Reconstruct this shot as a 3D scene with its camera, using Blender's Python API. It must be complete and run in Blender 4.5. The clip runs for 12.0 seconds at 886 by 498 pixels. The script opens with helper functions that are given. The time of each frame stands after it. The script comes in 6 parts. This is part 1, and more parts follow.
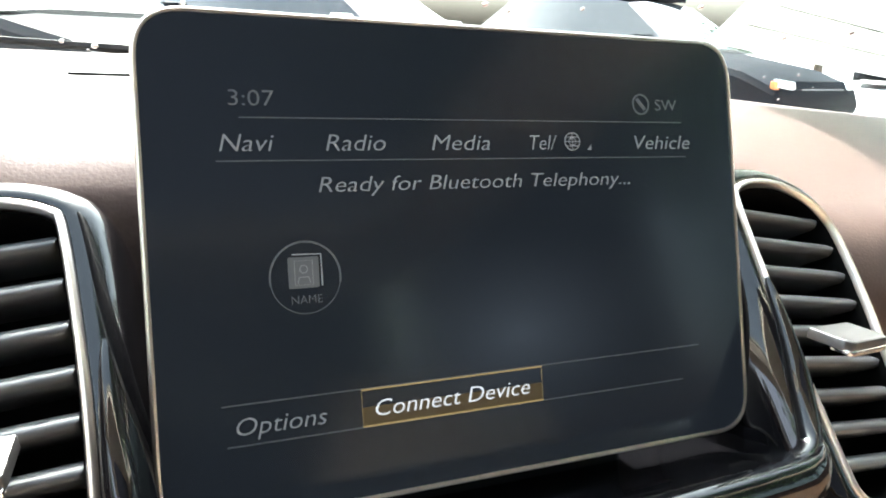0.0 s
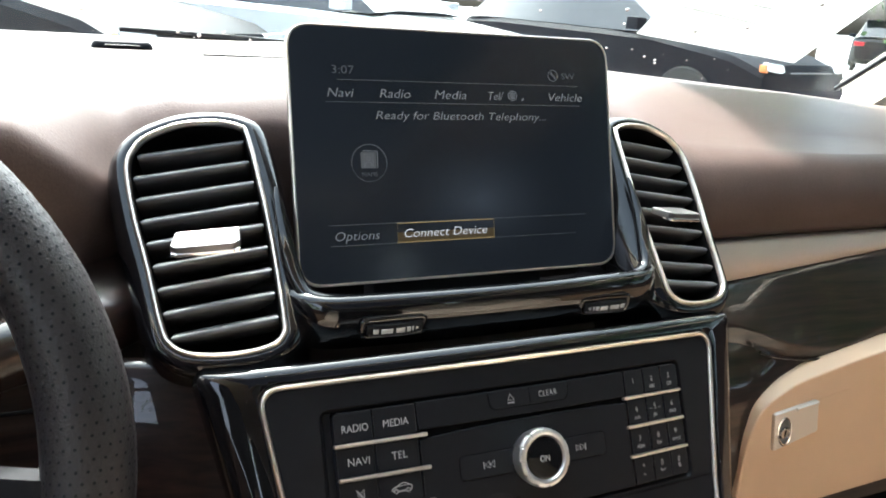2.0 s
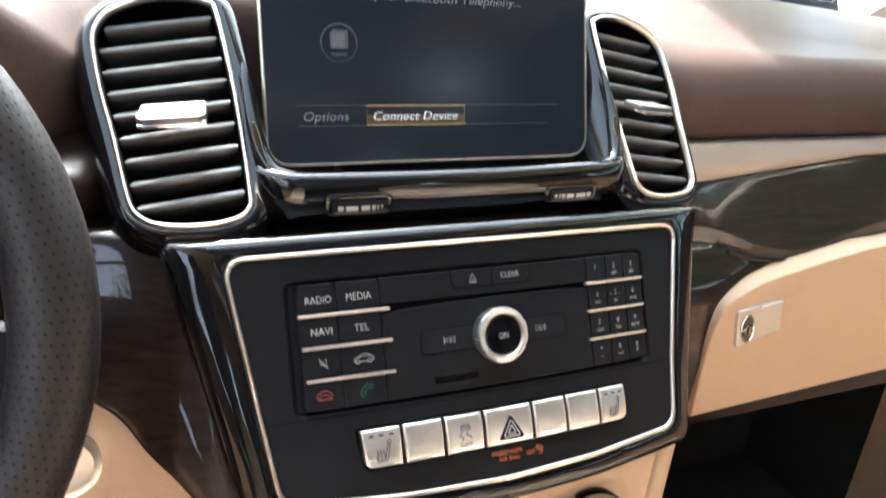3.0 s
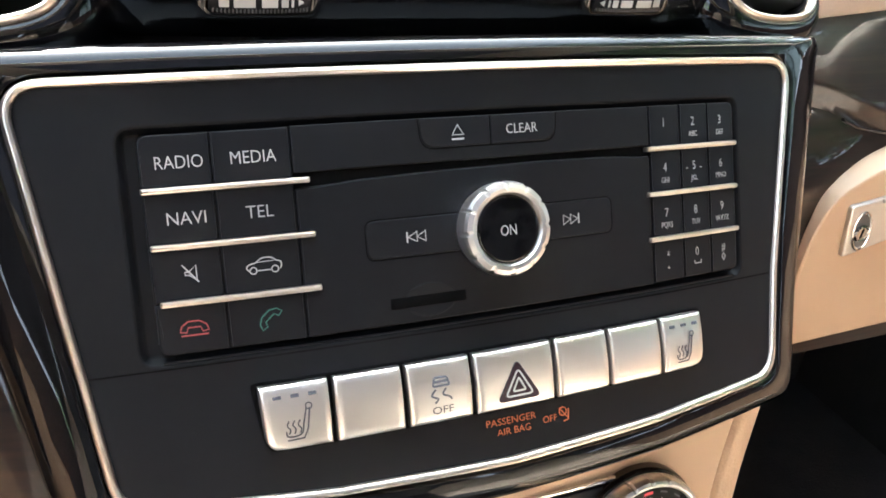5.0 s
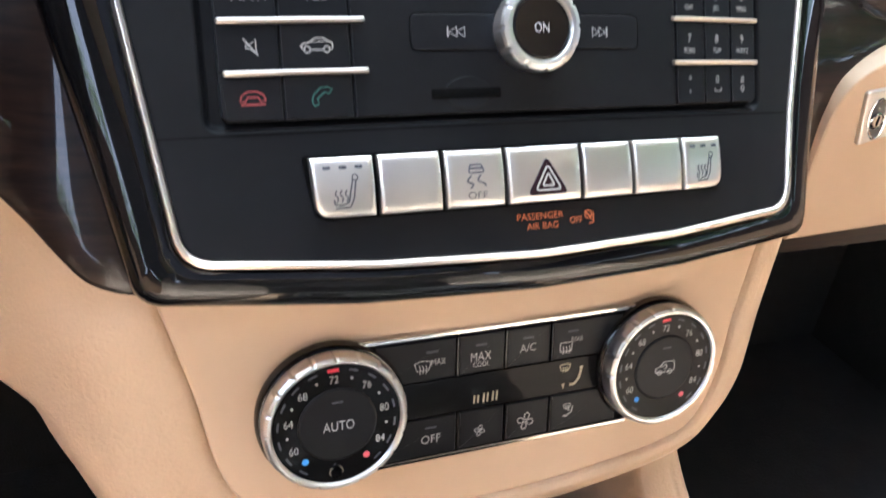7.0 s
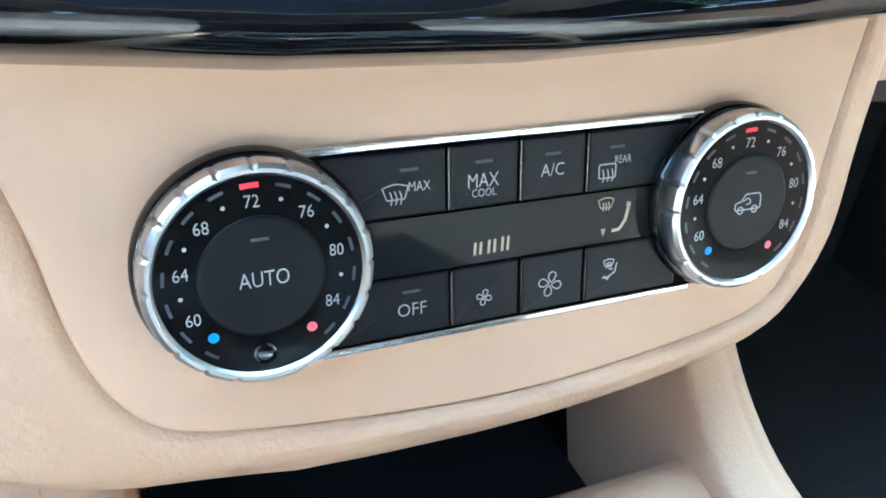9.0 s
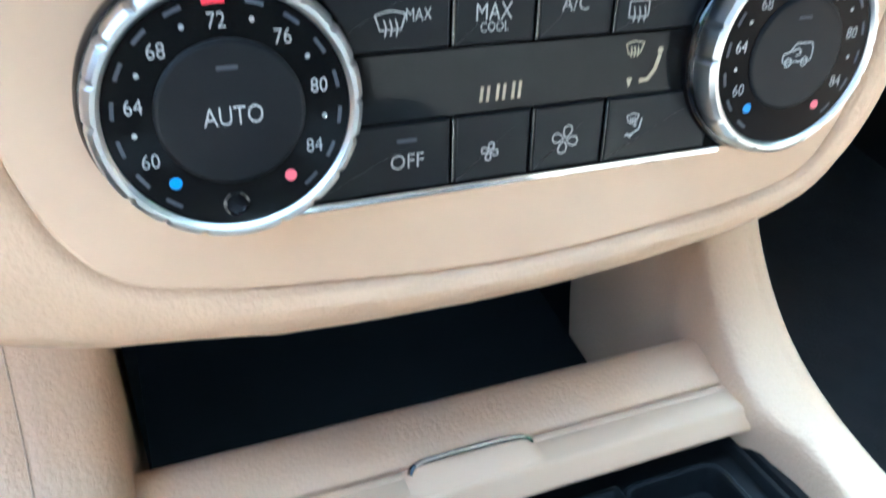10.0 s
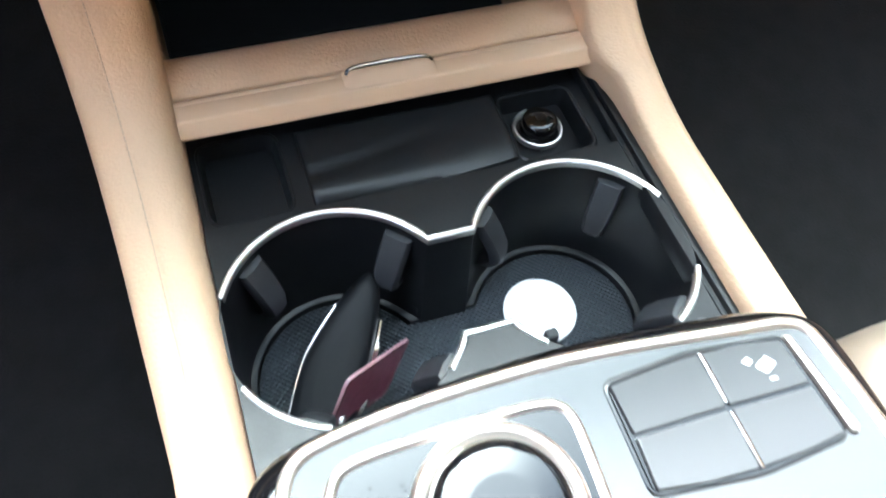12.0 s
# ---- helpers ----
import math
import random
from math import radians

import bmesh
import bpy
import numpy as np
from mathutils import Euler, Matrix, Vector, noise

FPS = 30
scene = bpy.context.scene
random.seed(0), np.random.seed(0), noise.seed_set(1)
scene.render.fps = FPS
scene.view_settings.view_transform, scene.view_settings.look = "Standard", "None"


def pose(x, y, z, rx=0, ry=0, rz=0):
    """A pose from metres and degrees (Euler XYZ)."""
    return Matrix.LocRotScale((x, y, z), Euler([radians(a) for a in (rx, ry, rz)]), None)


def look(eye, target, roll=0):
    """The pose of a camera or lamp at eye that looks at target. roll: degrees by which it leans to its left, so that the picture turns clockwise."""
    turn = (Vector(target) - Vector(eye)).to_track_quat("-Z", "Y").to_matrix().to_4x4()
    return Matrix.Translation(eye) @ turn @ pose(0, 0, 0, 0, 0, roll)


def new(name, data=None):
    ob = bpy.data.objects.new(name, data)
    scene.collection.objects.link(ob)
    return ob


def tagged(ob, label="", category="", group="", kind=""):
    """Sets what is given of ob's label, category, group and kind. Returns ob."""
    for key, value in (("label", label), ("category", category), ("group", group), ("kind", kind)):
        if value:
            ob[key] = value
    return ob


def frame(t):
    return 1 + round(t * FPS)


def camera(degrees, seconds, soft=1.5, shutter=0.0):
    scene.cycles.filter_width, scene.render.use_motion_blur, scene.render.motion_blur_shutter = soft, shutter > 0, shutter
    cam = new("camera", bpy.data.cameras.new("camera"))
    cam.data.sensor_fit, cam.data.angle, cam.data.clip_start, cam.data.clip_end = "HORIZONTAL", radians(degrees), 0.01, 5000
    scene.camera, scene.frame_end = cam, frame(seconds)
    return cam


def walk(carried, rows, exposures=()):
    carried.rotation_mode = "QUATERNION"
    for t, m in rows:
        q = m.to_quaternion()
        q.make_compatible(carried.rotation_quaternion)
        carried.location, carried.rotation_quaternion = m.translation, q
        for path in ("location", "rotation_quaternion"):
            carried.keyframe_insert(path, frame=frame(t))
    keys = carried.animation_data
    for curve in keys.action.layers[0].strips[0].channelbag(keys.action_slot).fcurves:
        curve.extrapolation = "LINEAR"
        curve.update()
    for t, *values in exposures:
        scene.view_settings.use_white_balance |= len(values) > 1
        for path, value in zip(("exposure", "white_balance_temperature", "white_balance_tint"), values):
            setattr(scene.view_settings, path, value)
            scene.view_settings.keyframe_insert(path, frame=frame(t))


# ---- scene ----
cam = camera(58.16, 12.0, soft=1.7, shutter=0.3)
PATH = [
    (0.0, pose(-0.1241, -0.1119, 0.2230, 74.090, -3.694, -24.014)),
    (0.5, pose(-0.1304, -0.1456, 0.2228, 74.204, -3.763, -23.736)),
    (1.0, pose(-0.1540, -0.1887, 0.2099, 72.962, -4.586, -24.497)),
    (1.5, pose(-0.1843, -0.2587, 0.2281, 73.167, -4.265, -24.497)),
    (2.0, pose(-0.2208, -0.3246, 0.2390, 72.798, -4.152, -24.208)),
    (2.5, pose(-0.2233, -0.3512, 0.2405, 71.462, -4.357, -23.958)),
    (3.0, pose(-0.2091, -0.3446, 0.2210, 67.161, -5.457, -24.029)),
    (3.5, pose(-0.1783, -0.2897, 0.1821, 61.660, -6.338, -23.557)),
    (3.7, pose(-0.1629, -0.2662, 0.1702, 60.668, -6.251, -23.291)),
    (5.3, pose(-0.1163, -0.2079, 0.1283, 60.140, -5.357, -21.932)),
    (5.5, pose(-0.1189, -0.2065, 0.1281, 59.553, -5.932, -22.065)),
    (6.0, pose(-0.1289, -0.2162, 0.1225, 59.202, -6.393, -21.018)),
    (6.5, pose(-0.1367, -0.2381, 0.1212, 58.631, -6.303, -19.754)),
    (7.0, pose(-0.1387, -0.2602, 0.0765, 60.130, -5.648, -20.523)),
    (7.5, pose(-0.1347, -0.2474, 0.0348, 59.678, -5.063, -20.471)),
    (7.7, pose(-0.1313, -0.2327, 0.0114, 59.337, -4.751, -20.888)),
    (9.3, pose(-0.1016, -0.1968, -0.0294, 57.704, -4.606, -22.668)),
    (9.5, pose(-0.1004, -0.1949, -0.0318, 56.546, -4.769, -22.387)),
    (10.0, pose(-0.0950, -0.1824, -0.0477, 49.355, -5.780, -21.244)),
    (10.5, pose(-0.0908, -0.1736, -0.0552, 37.618, -7.229, -19.930)),
    (11.0, pose(-0.0926, -0.1835, -0.0459, 31.042, -6.626, -18.799)),
    (11.5, pose(-0.0901, -0.2213, -0.0009, 26.704, -6.774, -17.392)),
    (12.0, pose(-0.0987, -0.2751, 0.0629, 23.188, -7.948, -17.676)),
]
# the camera opens up towards the dark console and shifts its white balance on the way
walk(cam, PATH, exposures=[(0.0, 3.8, 6100, 9), (1.5, 3.7, 6050, 10), (2.5, 3.25, 5900, 11), (3.0, 4.05, 6100, 14), (3.5, 4.2, 6100, 14), (5.3, 4.2, 5950, 13), (6.5, 4.3, 5800, 13), (7.0, 4.25, 5700, 13), (7.5, 4.15, 5500, 11), (7.7, 4.15, 5350, 9), (9.3, 4.65, 4250, -3), (10.3, 4.65, 4400, -3), (11.0, 4.55, 4400, -3), (11.5, 4.5, 4400, -2), (12.0, 4.15, 5600, 8)])

# ---------- light ----------
SUN_EL, SUN_AZ = radians(47), radians(1)      # sun ahead of the car
world = bpy.data.worlds.new("sky")
scene.world = world
world.use_nodes = True
_wn = world.node_tree
_sky = _wn.nodes.new("ShaderNodeTexSky")
_sky.sky_type = "NISHITA"
_sky.sun_disc = False
_sky.sun_elevation = SUN_EL
_sky.sun_rotation = SUN_AZ
_sky.dust_density = 9.0
_sky.ozone_density = 0.6
_bg = _wn.nodes["Background"]
_bg.inputs["Strength"].default_value = 0.15
_haze = _wn.nodes.new("ShaderNodeHueSaturation")      # hazy, milky sky
_haze.inputs["Saturation"].default_value = 0.55
_wn.links.new(_sky.outputs["Color"], _haze.inputs["Color"])
_wn.links.new(_haze.outputs["Color"], _bg.inputs["Color"])
_sun = bpy.data.lights.new("sun", "SUN")
_sun.energy, _sun.angle, _sun.color = 1.6, radians(4), (1.0, 0.95, 0.87)
sun = new("sun", _sun)
sun.matrix_world = look((0, 0, 0), (-math.sin(SUN_AZ) * math.cos(SUN_EL), -math.cos(SUN_AZ) * math.cos(SUN_EL), -math.sin(SUN_EL)))


# ---------- materials ----------
def material(name, color, rough=0.5, metal=0.0, grain=0.0, grain_size=2.0, vary=0.0, vary_size=30.0, bump=0.0, bump_size=1.0,
             coat=0.0, emit=None, power=0.0, spec=0.5, rough_vary=0.0, vor=False, sheen=0.0):
    """Principled surface; sizes in millimetres. grain: fine colour change; vary: broad colour change; bump: relief depth in mm."""
    m = bpy.data.materials.new(name)
    m.use_nodes = True
    nt = m.node_tree
    b = nt.nodes["Principled BSDF"]
    b.inputs["Base Color"].default_value = (*color, 1)
    b.inputs["Roughness"].default_value = rough
    b.inputs["Metallic"].default_value = metal
    b.inputs["Specular IOR Level"].default_value = spec
    b.inputs["Coat Weight"].default_value = coat
    b.inputs["Coat Roughness"].default_value = 0.03
    b.inputs["Sheen Weight"].default_value = sheen
    if emit:
        b.inputs["Emission Color"].default_value = (*emit, 1)
        b.inputs["Emission Strength"].default_value = power
    geo = nt.nodes.new("ShaderNodeTexCoord")

    def noise_at(size, detail=3.0):
        n = nt.nodes.new("ShaderNodeTexNoise")
        n.inputs["Scale"].default_value = 1000.0 / size
        n.inputs["Detail"].default_value = detail
        nt.links.new(geo.outputs["Object"], n.inputs["Vector"])
        return n
    last = None
    for amount, size in ((vary, vary_size), (grain, grain_size)):
        if amount:
            n = noise_at(size)
            mix = nt.nodes.new("ShaderNodeMix")
            mix.data_type = "RGBA"
            mix.blend_type = "MULTIPLY"
            mix.inputs["Factor"].default_value = 1.0
            ramp = nt.nodes.new("ShaderNodeMapRange")
            ramp.inputs["From Min"].default_value, ramp.inputs["From Max"].default_value = 0.25, 0.75
            ramp.inputs["To Min"].default_value, ramp.inputs["To Max"].default_value = 1 - amount, 1 + amount
            nt.links.new(n.outputs["Fac"], ramp.inputs["Value"])
            if last:
                nt.links.new(last, mix.inputs["A"])
            else:
                mix.inputs["A"].default_value = (*color, 1)
            nt.links.new(ramp.outputs["Result"], mix.inputs["B"])
            last = mix.outputs["Result"]
    if last:
        nt.links.new(last, b.inputs["Base Color"])
    if rough_vary:
        n = noise_at(vary_size * 0.7)
        ramp = nt.nodes.new("ShaderNodeMapRange")
        ramp.inputs["To Min"].default_value, ramp.inputs["To Max"].default_value = max(0.01, rough - rough_vary), rough + rough_vary
        nt.links.new(n.outputs["Fac"], ramp.inputs["Value"])
        nt.links.new(ramp.outputs["Result"], b.inputs["Roughness"])
    if bump:
        if vor:
            n = nt.nodes.new("ShaderNodeTexVoronoi")
            n.inputs["Scale"].default_value = 1000.0 / bump_size
            n.voronoi_dimensions = "2D"
            n.inputs["Randomness"].default_value = 0.0
            turn = nt.nodes.new("ShaderNodeMapping")
            turn.inputs["Rotation"].default_value = (0, 0, radians(45))
            nt.links.new(geo.outputs["Object"], turn.inputs["Vector"])
            nt.links.new(turn.outputs["Vector"], n.inputs["Vector"])
            height = n.outputs["Distance"]
        else:
            height = noise_at(bump_size, 2.0).outputs["Fac"]
        bn = nt.nodes.new("ShaderNodeBump")
        bn.inputs["Distance"].default_value = bump * 0.001
        nt.links.new(height, bn.inputs["Height"])
        nt.links.new(bn.outputs["Normal"], b.inputs["Normal"])
    return m


def wood_material():
    m = material("dark_wood", (0.03, 0.016, 0.012), rough=0.35, coat=0.75, spec=0.2)
    nt = m.node_tree
    b = nt.nodes["Principled BSDF"]
    tc = nt.nodes.new("ShaderNodeTexCoord")
    mp = nt.nodes.new("ShaderNodeMapping")
    mp.inputs["Scale"].default_value = (9, 60, 160)
    mp.inputs["Rotation"].default_value = (0, radians(12), 0)
    n = nt.nodes.new("ShaderNodeTexNoise")
    n.inputs["Scale"].default_value, n.inputs["Detail"].default_value, n.inputs["Distortion"].default_value = 1.6, 8, 0.6
    r = nt.nodes.new("ShaderNodeValToRGB")
    r.color_ramp.elements[0].position, r.color_ramp.elements[0].color = 0.32, (0.0036, 0.0022, 0.002, 1)
    r.color_ramp.elements[1].position, r.color_ramp.elements[1].color = 0.72, (0.022, 0.011, 0.008, 1)
    nt.links.new(tc.outputs["Object"], mp.inputs["Vector"])
    nt.links.new(mp.outputs["Vector"], n.inputs["Vector"])
    nt.links.new(n.outputs["Fac"], r.inputs["Fac"])
    nt.links.new(r.outputs["Color"], b.inputs["Base Color"])
    return m


def brushed_material(name, color, rough, along=(4, 900, 900)):
    m = material(name, color, rough=rough, metal=1.0)
    nt = m.node_tree
    b = nt.nodes["Principled BSDF"]
    tc = nt.nodes.new("ShaderNodeTexCoord")
    mp = nt.nodes.new("ShaderNodeMapping")
    mp.inputs["Scale"].default_value = along
    n = nt.nodes.new("ShaderNodeTexNoise")
    n.inputs["Scale"].default_value, n.inputs["Detail"].default_value = 3.0, 4
    mr = nt.nodes.new("ShaderNodeMapRange")
    mr.inputs["To Min"].default_value, mr.inputs["To Max"].default_value = rough * 0.7, rough * 1.35
    bn = nt.nodes.new("ShaderNodeBump")
    bn.inputs["Distance"].default_value = 0.00003
    nt.links.new(tc.outputs["Object"], mp.inputs["Vector"])
    nt.links.new(mp.outputs["Vector"], n.inputs["Vector"])
    nt.links.new(n.outputs["Fac"], mr.inputs["Value"])
    nt.links.new(mr.outputs["Result"], b.inputs["Roughness"])
    nt.links.new(n.outputs["Fac"], bn.inputs["Height"])
    nt.links.new(bn.outputs["Normal"], b.inputs["Normal"])
    return m


def glass_material(name, tint=(1, 1, 1)):
    m = bpy.data.materials.new(name)
    m.use_nodes = True
    nt = m.node_tree
    nt.nodes.remove(nt.nodes["Principled BSDF"])
    g = nt.nodes.new("ShaderNodeBsdfGlossy")
    g.inputs["Roughness"].default_value = 0.02
    t = nt.nodes.new("ShaderNodeBsdfTransparent")
    t.inputs["Color"].default_value = (*tint, 1)
    mx = nt.nodes.new("ShaderNodeMixShader")
    mx.inputs["Fac"].default_value = 0.025
    nt.links.new(t.outputs["BSDF"], mx.inputs[1])
    nt.links.new(g.outputs["BSDF"], mx.inputs[2])
    nt.links.new(mx.outputs["Shader"], nt.nodes["Material Output"].inputs["Surface"])
    return m


GLOSS = material("gloss_black", (0.003, 0.003, 0.0034), rough=0.035, spec=0.6, rough_vary=0.012, vary_size=40)
MATTE = material("matte_black_plastic", (0.0046, 0.0053, 0.0067), rough=0.52, spec=0.17, bump=0.02, bump_size=0.5, vary=0.15, vary_size=25, rough_vary=0.06)
KEY = material("soft_black_key", (0.0053, 0.0060, 0.0076), rough=0.44, spec=0.2, bump=0.015, bump_size=0.4, vary=0.1, vary_size=9)
# near-black for gaps, slots and ducts: their shade is put into the colour
DEEP = material("gap_shade_black", (0.002, 0.002, 0.002), rough=0.8, vary=0.2, spec=0.05)
SLAT = material("vent_slat_plastic", (0.062, 0.062, 0.064), rough=0.34, spec=0.7, bump=0.02, bump_size=0.6, vary=0.1, vary_size=15)
GRIPBLACK = material("cup_grip_plastic", (0.026, 0.028, 0.031), rough=0.42, spec=0.4, bump=0.02, bump_size=0.6, vary=0.12, vary_size=12)
RUBBER = material("black_rubber", (0.030, 0.036, 0.043), rough=0.42, bump=1.6, bump_size=2.3, vor=True, vary=0.15)
INSERT = material("console_black_plastic", (0.0078, 0.0088, 0.0098), rough=0.38, spec=0.32, bump=0.03, bump_size=0.7, grain=0.3, grain_size=1.2, vary=0.15, vary_size=18, rough_vary=0.07)
SATIN = material("champagne_trim", (0.70, 0.63, 0.56), rough=0.30, metal=1.0, grain=0.02, grain_size=0.8)
SILVERKEY = brushed_material("silver_key", (0.79, 0.765, 0.73), 0.32, (3, 400, 400))
CHROME = material("bright_chrome", (0.78, 0.77, 0.76), rough=0.13, metal=1.0, rough_vary=0.04, vary_size=6)
SWITCHGREY = material("switch_grey", (0.033, 0.035, 0.037), rough=0.55, metal=0.0, grain=0.05, grain_size=0.4)
DIALSILVER = material("dial_silver", (0.66, 0.66, 0.655), rough=0.33, metal=1.0)
SILVERPAINT = material("silver_paint", (0.06, 0.064, 0.067), rough=0.45, metal=0.2, grain=0.05, grain_size=0.4, vary=0.04)
BEIGE = material("beige_leatherette", (0.60, 0.415, 0.268), rough=0.52, bump=0.42, bump_size=1.7, vary=0.05, vary_size=60, grain=0.03, grain_size=1.2)
BEIGEPLASTIC = material("beige_plastic", (0.60, 0.415, 0.271), rough=0.5, bump=0.025, bump_size=0.6, vary=0.03, vary_size=50)
THREAD = material("beige_thread", (0.46, 0.34, 0.24), rough=0.8, grain=0.15, grain_size=0.5)
BROWN = material("brown_leatherette", (0.082, 0.057, 0.048), rough=0.42, spec=0.14, bump=0.15, bump_size=1.5, vary=0.1, vary_size=70, grain=0.1, grain_size=1.5)
SEATLEATHER = material("beige_seat_leather", (0.27, 0.215, 0.165), rough=0.6, spec=0.3, bump=0.15, bump_size=1.5, vary=0.1, vary_size=70)
WHEELLEATHER = material("black_leather", (0.013, 0.0115, 0.0115), rough=0.42, spec=0.45, bump=0.28, bump_size=1.3, vary=0.15, vary_size=30)
TRAYBLACK = material("tray_black", (0.0035, 0.0044, 0.006), rough=0.6, spec=0.14, vary=0.2, vary_size=40, bump=0.05, bump_size=0.8)
DARKCHROME = material("dark_chrome", (0.45, 0.44, 0.43), rough=0.12, metal=1.0)
CARPET = material("black_carpet", (0.016, 0.0155, 0.0155), rough=0.95, bump=0.8, bump_size=2.2, vary=0.25, vary_size=30)
WOOD = wood_material()
EDGING = brushed_material("cup_edging", (0.85, 0.84, 0.82), 0.38)
SCREEN = material("display_glass", (0.0026, 0.0040, 0.0062), rough=0.14, spec=0.36, rough_vary=0.03, vary_size=60)
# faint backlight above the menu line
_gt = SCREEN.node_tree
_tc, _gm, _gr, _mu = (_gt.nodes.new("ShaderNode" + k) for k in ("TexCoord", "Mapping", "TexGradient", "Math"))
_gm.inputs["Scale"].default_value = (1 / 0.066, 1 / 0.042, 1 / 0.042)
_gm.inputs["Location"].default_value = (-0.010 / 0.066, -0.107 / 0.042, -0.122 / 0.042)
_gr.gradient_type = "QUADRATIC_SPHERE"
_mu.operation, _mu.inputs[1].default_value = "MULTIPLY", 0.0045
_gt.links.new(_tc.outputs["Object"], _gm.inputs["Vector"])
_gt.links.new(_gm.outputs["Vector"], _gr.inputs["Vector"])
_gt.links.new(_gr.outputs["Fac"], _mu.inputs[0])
_ma = _gt.nodes.new("ShaderNodeMath")      # even emission added, standing in for veiling glare over the glass
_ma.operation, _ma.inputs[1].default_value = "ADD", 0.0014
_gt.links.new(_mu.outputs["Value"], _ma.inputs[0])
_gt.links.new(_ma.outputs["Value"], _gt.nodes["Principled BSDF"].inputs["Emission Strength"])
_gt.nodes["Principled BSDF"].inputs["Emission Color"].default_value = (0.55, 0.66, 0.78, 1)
LATCHSILVER = brushed_material("latch_silver", (0.62, 0.60, 0.57), 0.42)
TABSILVER = material("tab_silver", (0.15, 0.146, 0.142), rough=0.34, metal=0.85, grain=0.04, grain_size=0.6)
INK = material("white_print", (0.44, 0.44, 0.43), rough=0.6)
GREYINK = material("grey_print", (0.30, 0.30, 0.30), rough=0.6)
# print colour paled for the glare that washes out the sheet
PALEINK = material("glare_washed_print", (0.60, 0.58, 0.48), rough=0.7)
DARKINK = material("dark_print", (0.06, 0.065, 0.08), rough=0.6)
REDINK = material("red_print", (0.34, 0.06, 0.06), rough=0.6)
GREENINK = material("green_print", (0.03, 0.14, 0.11), rough=0.6)
BLUEINK = material("blue_print", (0.05, 0.28, 0.75), rough=0.5)
PINKINK = material("pink_print", (0.75, 0.12, 0.16), rough=0.5)
REDLAMP = material("red_marker", (0.8, 0.03, 0.06), rough=0.3)
AMBER = material("amber_print", (0.35, 0.095, 0.035), rough=0.6, emit=(1.0, 0.22, 0.06), power=0.015)
UI = material("display_text", (0.10, 0.10, 0.10), rough=0.4, emit=(0.72, 0.76, 0.80), power=0.012)
UIBRIGHT = material("display_bright", (0.12, 0.12, 0.12), rough=0.4, emit=(0.80, 0.82, 0.84), power=0.07)
UIDIM = material("display_dim", (0.05, 0.05, 0.05), rough=0.4, emit=(0.45, 0.50, 0.55), power=0.0065)
UIAMBER = material("display_amber", (0.05, 0.04, 0.02), rough=0.4, emit=(0.8, 0.55, 0.2), power=0.035)
LCD = material("lcd_gold", (0.42, 0.35, 0.24), rough=0.4)
LCDGLASS = material("lcd_glass", (0.006, 0.006, 0.006), rough=0.06, spec=0.10)
WHITE = material("white_disc", (0.88, 0.88, 0.86), rough=0.35, vary=0.03)
TAGRED = material("red_vinyl", (0.28, 0.075, 0.115), rough=0.35, vary=0.2, vary_size=4)
PAPER = material("paper", (0.78, 0.78, 0.76), rough=0.7, vary=0.04)
_pt = PAPER.node_tree
_tl, _pm = _pt.nodes.new("ShaderNodeBsdfTranslucent"), _pt.nodes.new("ShaderNodeMixShader")
_tl.inputs["Color"].default_value = (0.8, 0.8, 0.78, 1)
_pm.inputs["Fac"].default_value = 0.42
_pt.links.new(_pt.nodes["Principled BSDF"].outputs["BSDF"], _pm.inputs[1])
_pt.links.new(_tl.outputs["BSDF"], _pm.inputs[2])
_pt.links.new(_pm.outputs["Shader"], _pt.nodes["Material Output"].inputs["Surface"])
GLASS = glass_material("windscreen_glass", (0.76, 0.81, 0.795))
TINTED = glass_material("tinted_side_glass", (0.15, 0.14, 0.125))
SIDEGLASS = glass_material("green_side_glass", (0.56, 0.62, 0.585))
ROOFGLASS = glass_material("tinted_roof_glass", (0.25, 0.247, 0.243))
HEADLINER = material("headliner", (0.56, 0.49, 0.40), rough=0.9, bump=0.3, bump_size=1.5, vary=0.05)
ASPHALT = material("pale_concrete", (0.36, 0.36, 0.35), rough=0.9, bump=4, bump_size=14, vary=0.2, vary_size=700, grain=0.3, grain_size=12)
LEAF = material("leaves", (0.055, 0.10, 0.028), rough=0.6, vary=0.45, vary_size=300, grain=0.3, grain_size=60)
BARK = material("bark", (0.10, 0.075, 0.055), rough=0.9, bump=8, bump_size=40, vary=0.3, vary_size=150)
CARDARK = material("dark_car_paint", (0.008, 0.010, 0.014), rough=0.5, spec=0.03, vary=0.1, vary_size=300)
CARWHITE = material("white_car_paint", (0.75, 0.76, 0.77), rough=0.15, coat=1.0, vary=0.03, vary_size=300)
CARGLASS = material("car_window", (0.012, 0.016, 0.018), rough=0.05, coat=0.5)
TYRE = material("tyre", (0.02, 0.02, 0.02), rough=0.8, bump=1.0, bump_size=10)
LAMPGLASS = material("headlamp", (0.55, 0.57, 0.6), rough=0.15, metal=0.6)
LAMPRED = material("tail_lamp", (0.5, 0.02, 0.03), rough=0.2)
LAMPORANGE = material("indicator_lamp", (0.8, 0.25, 0.08), rough=0.2)


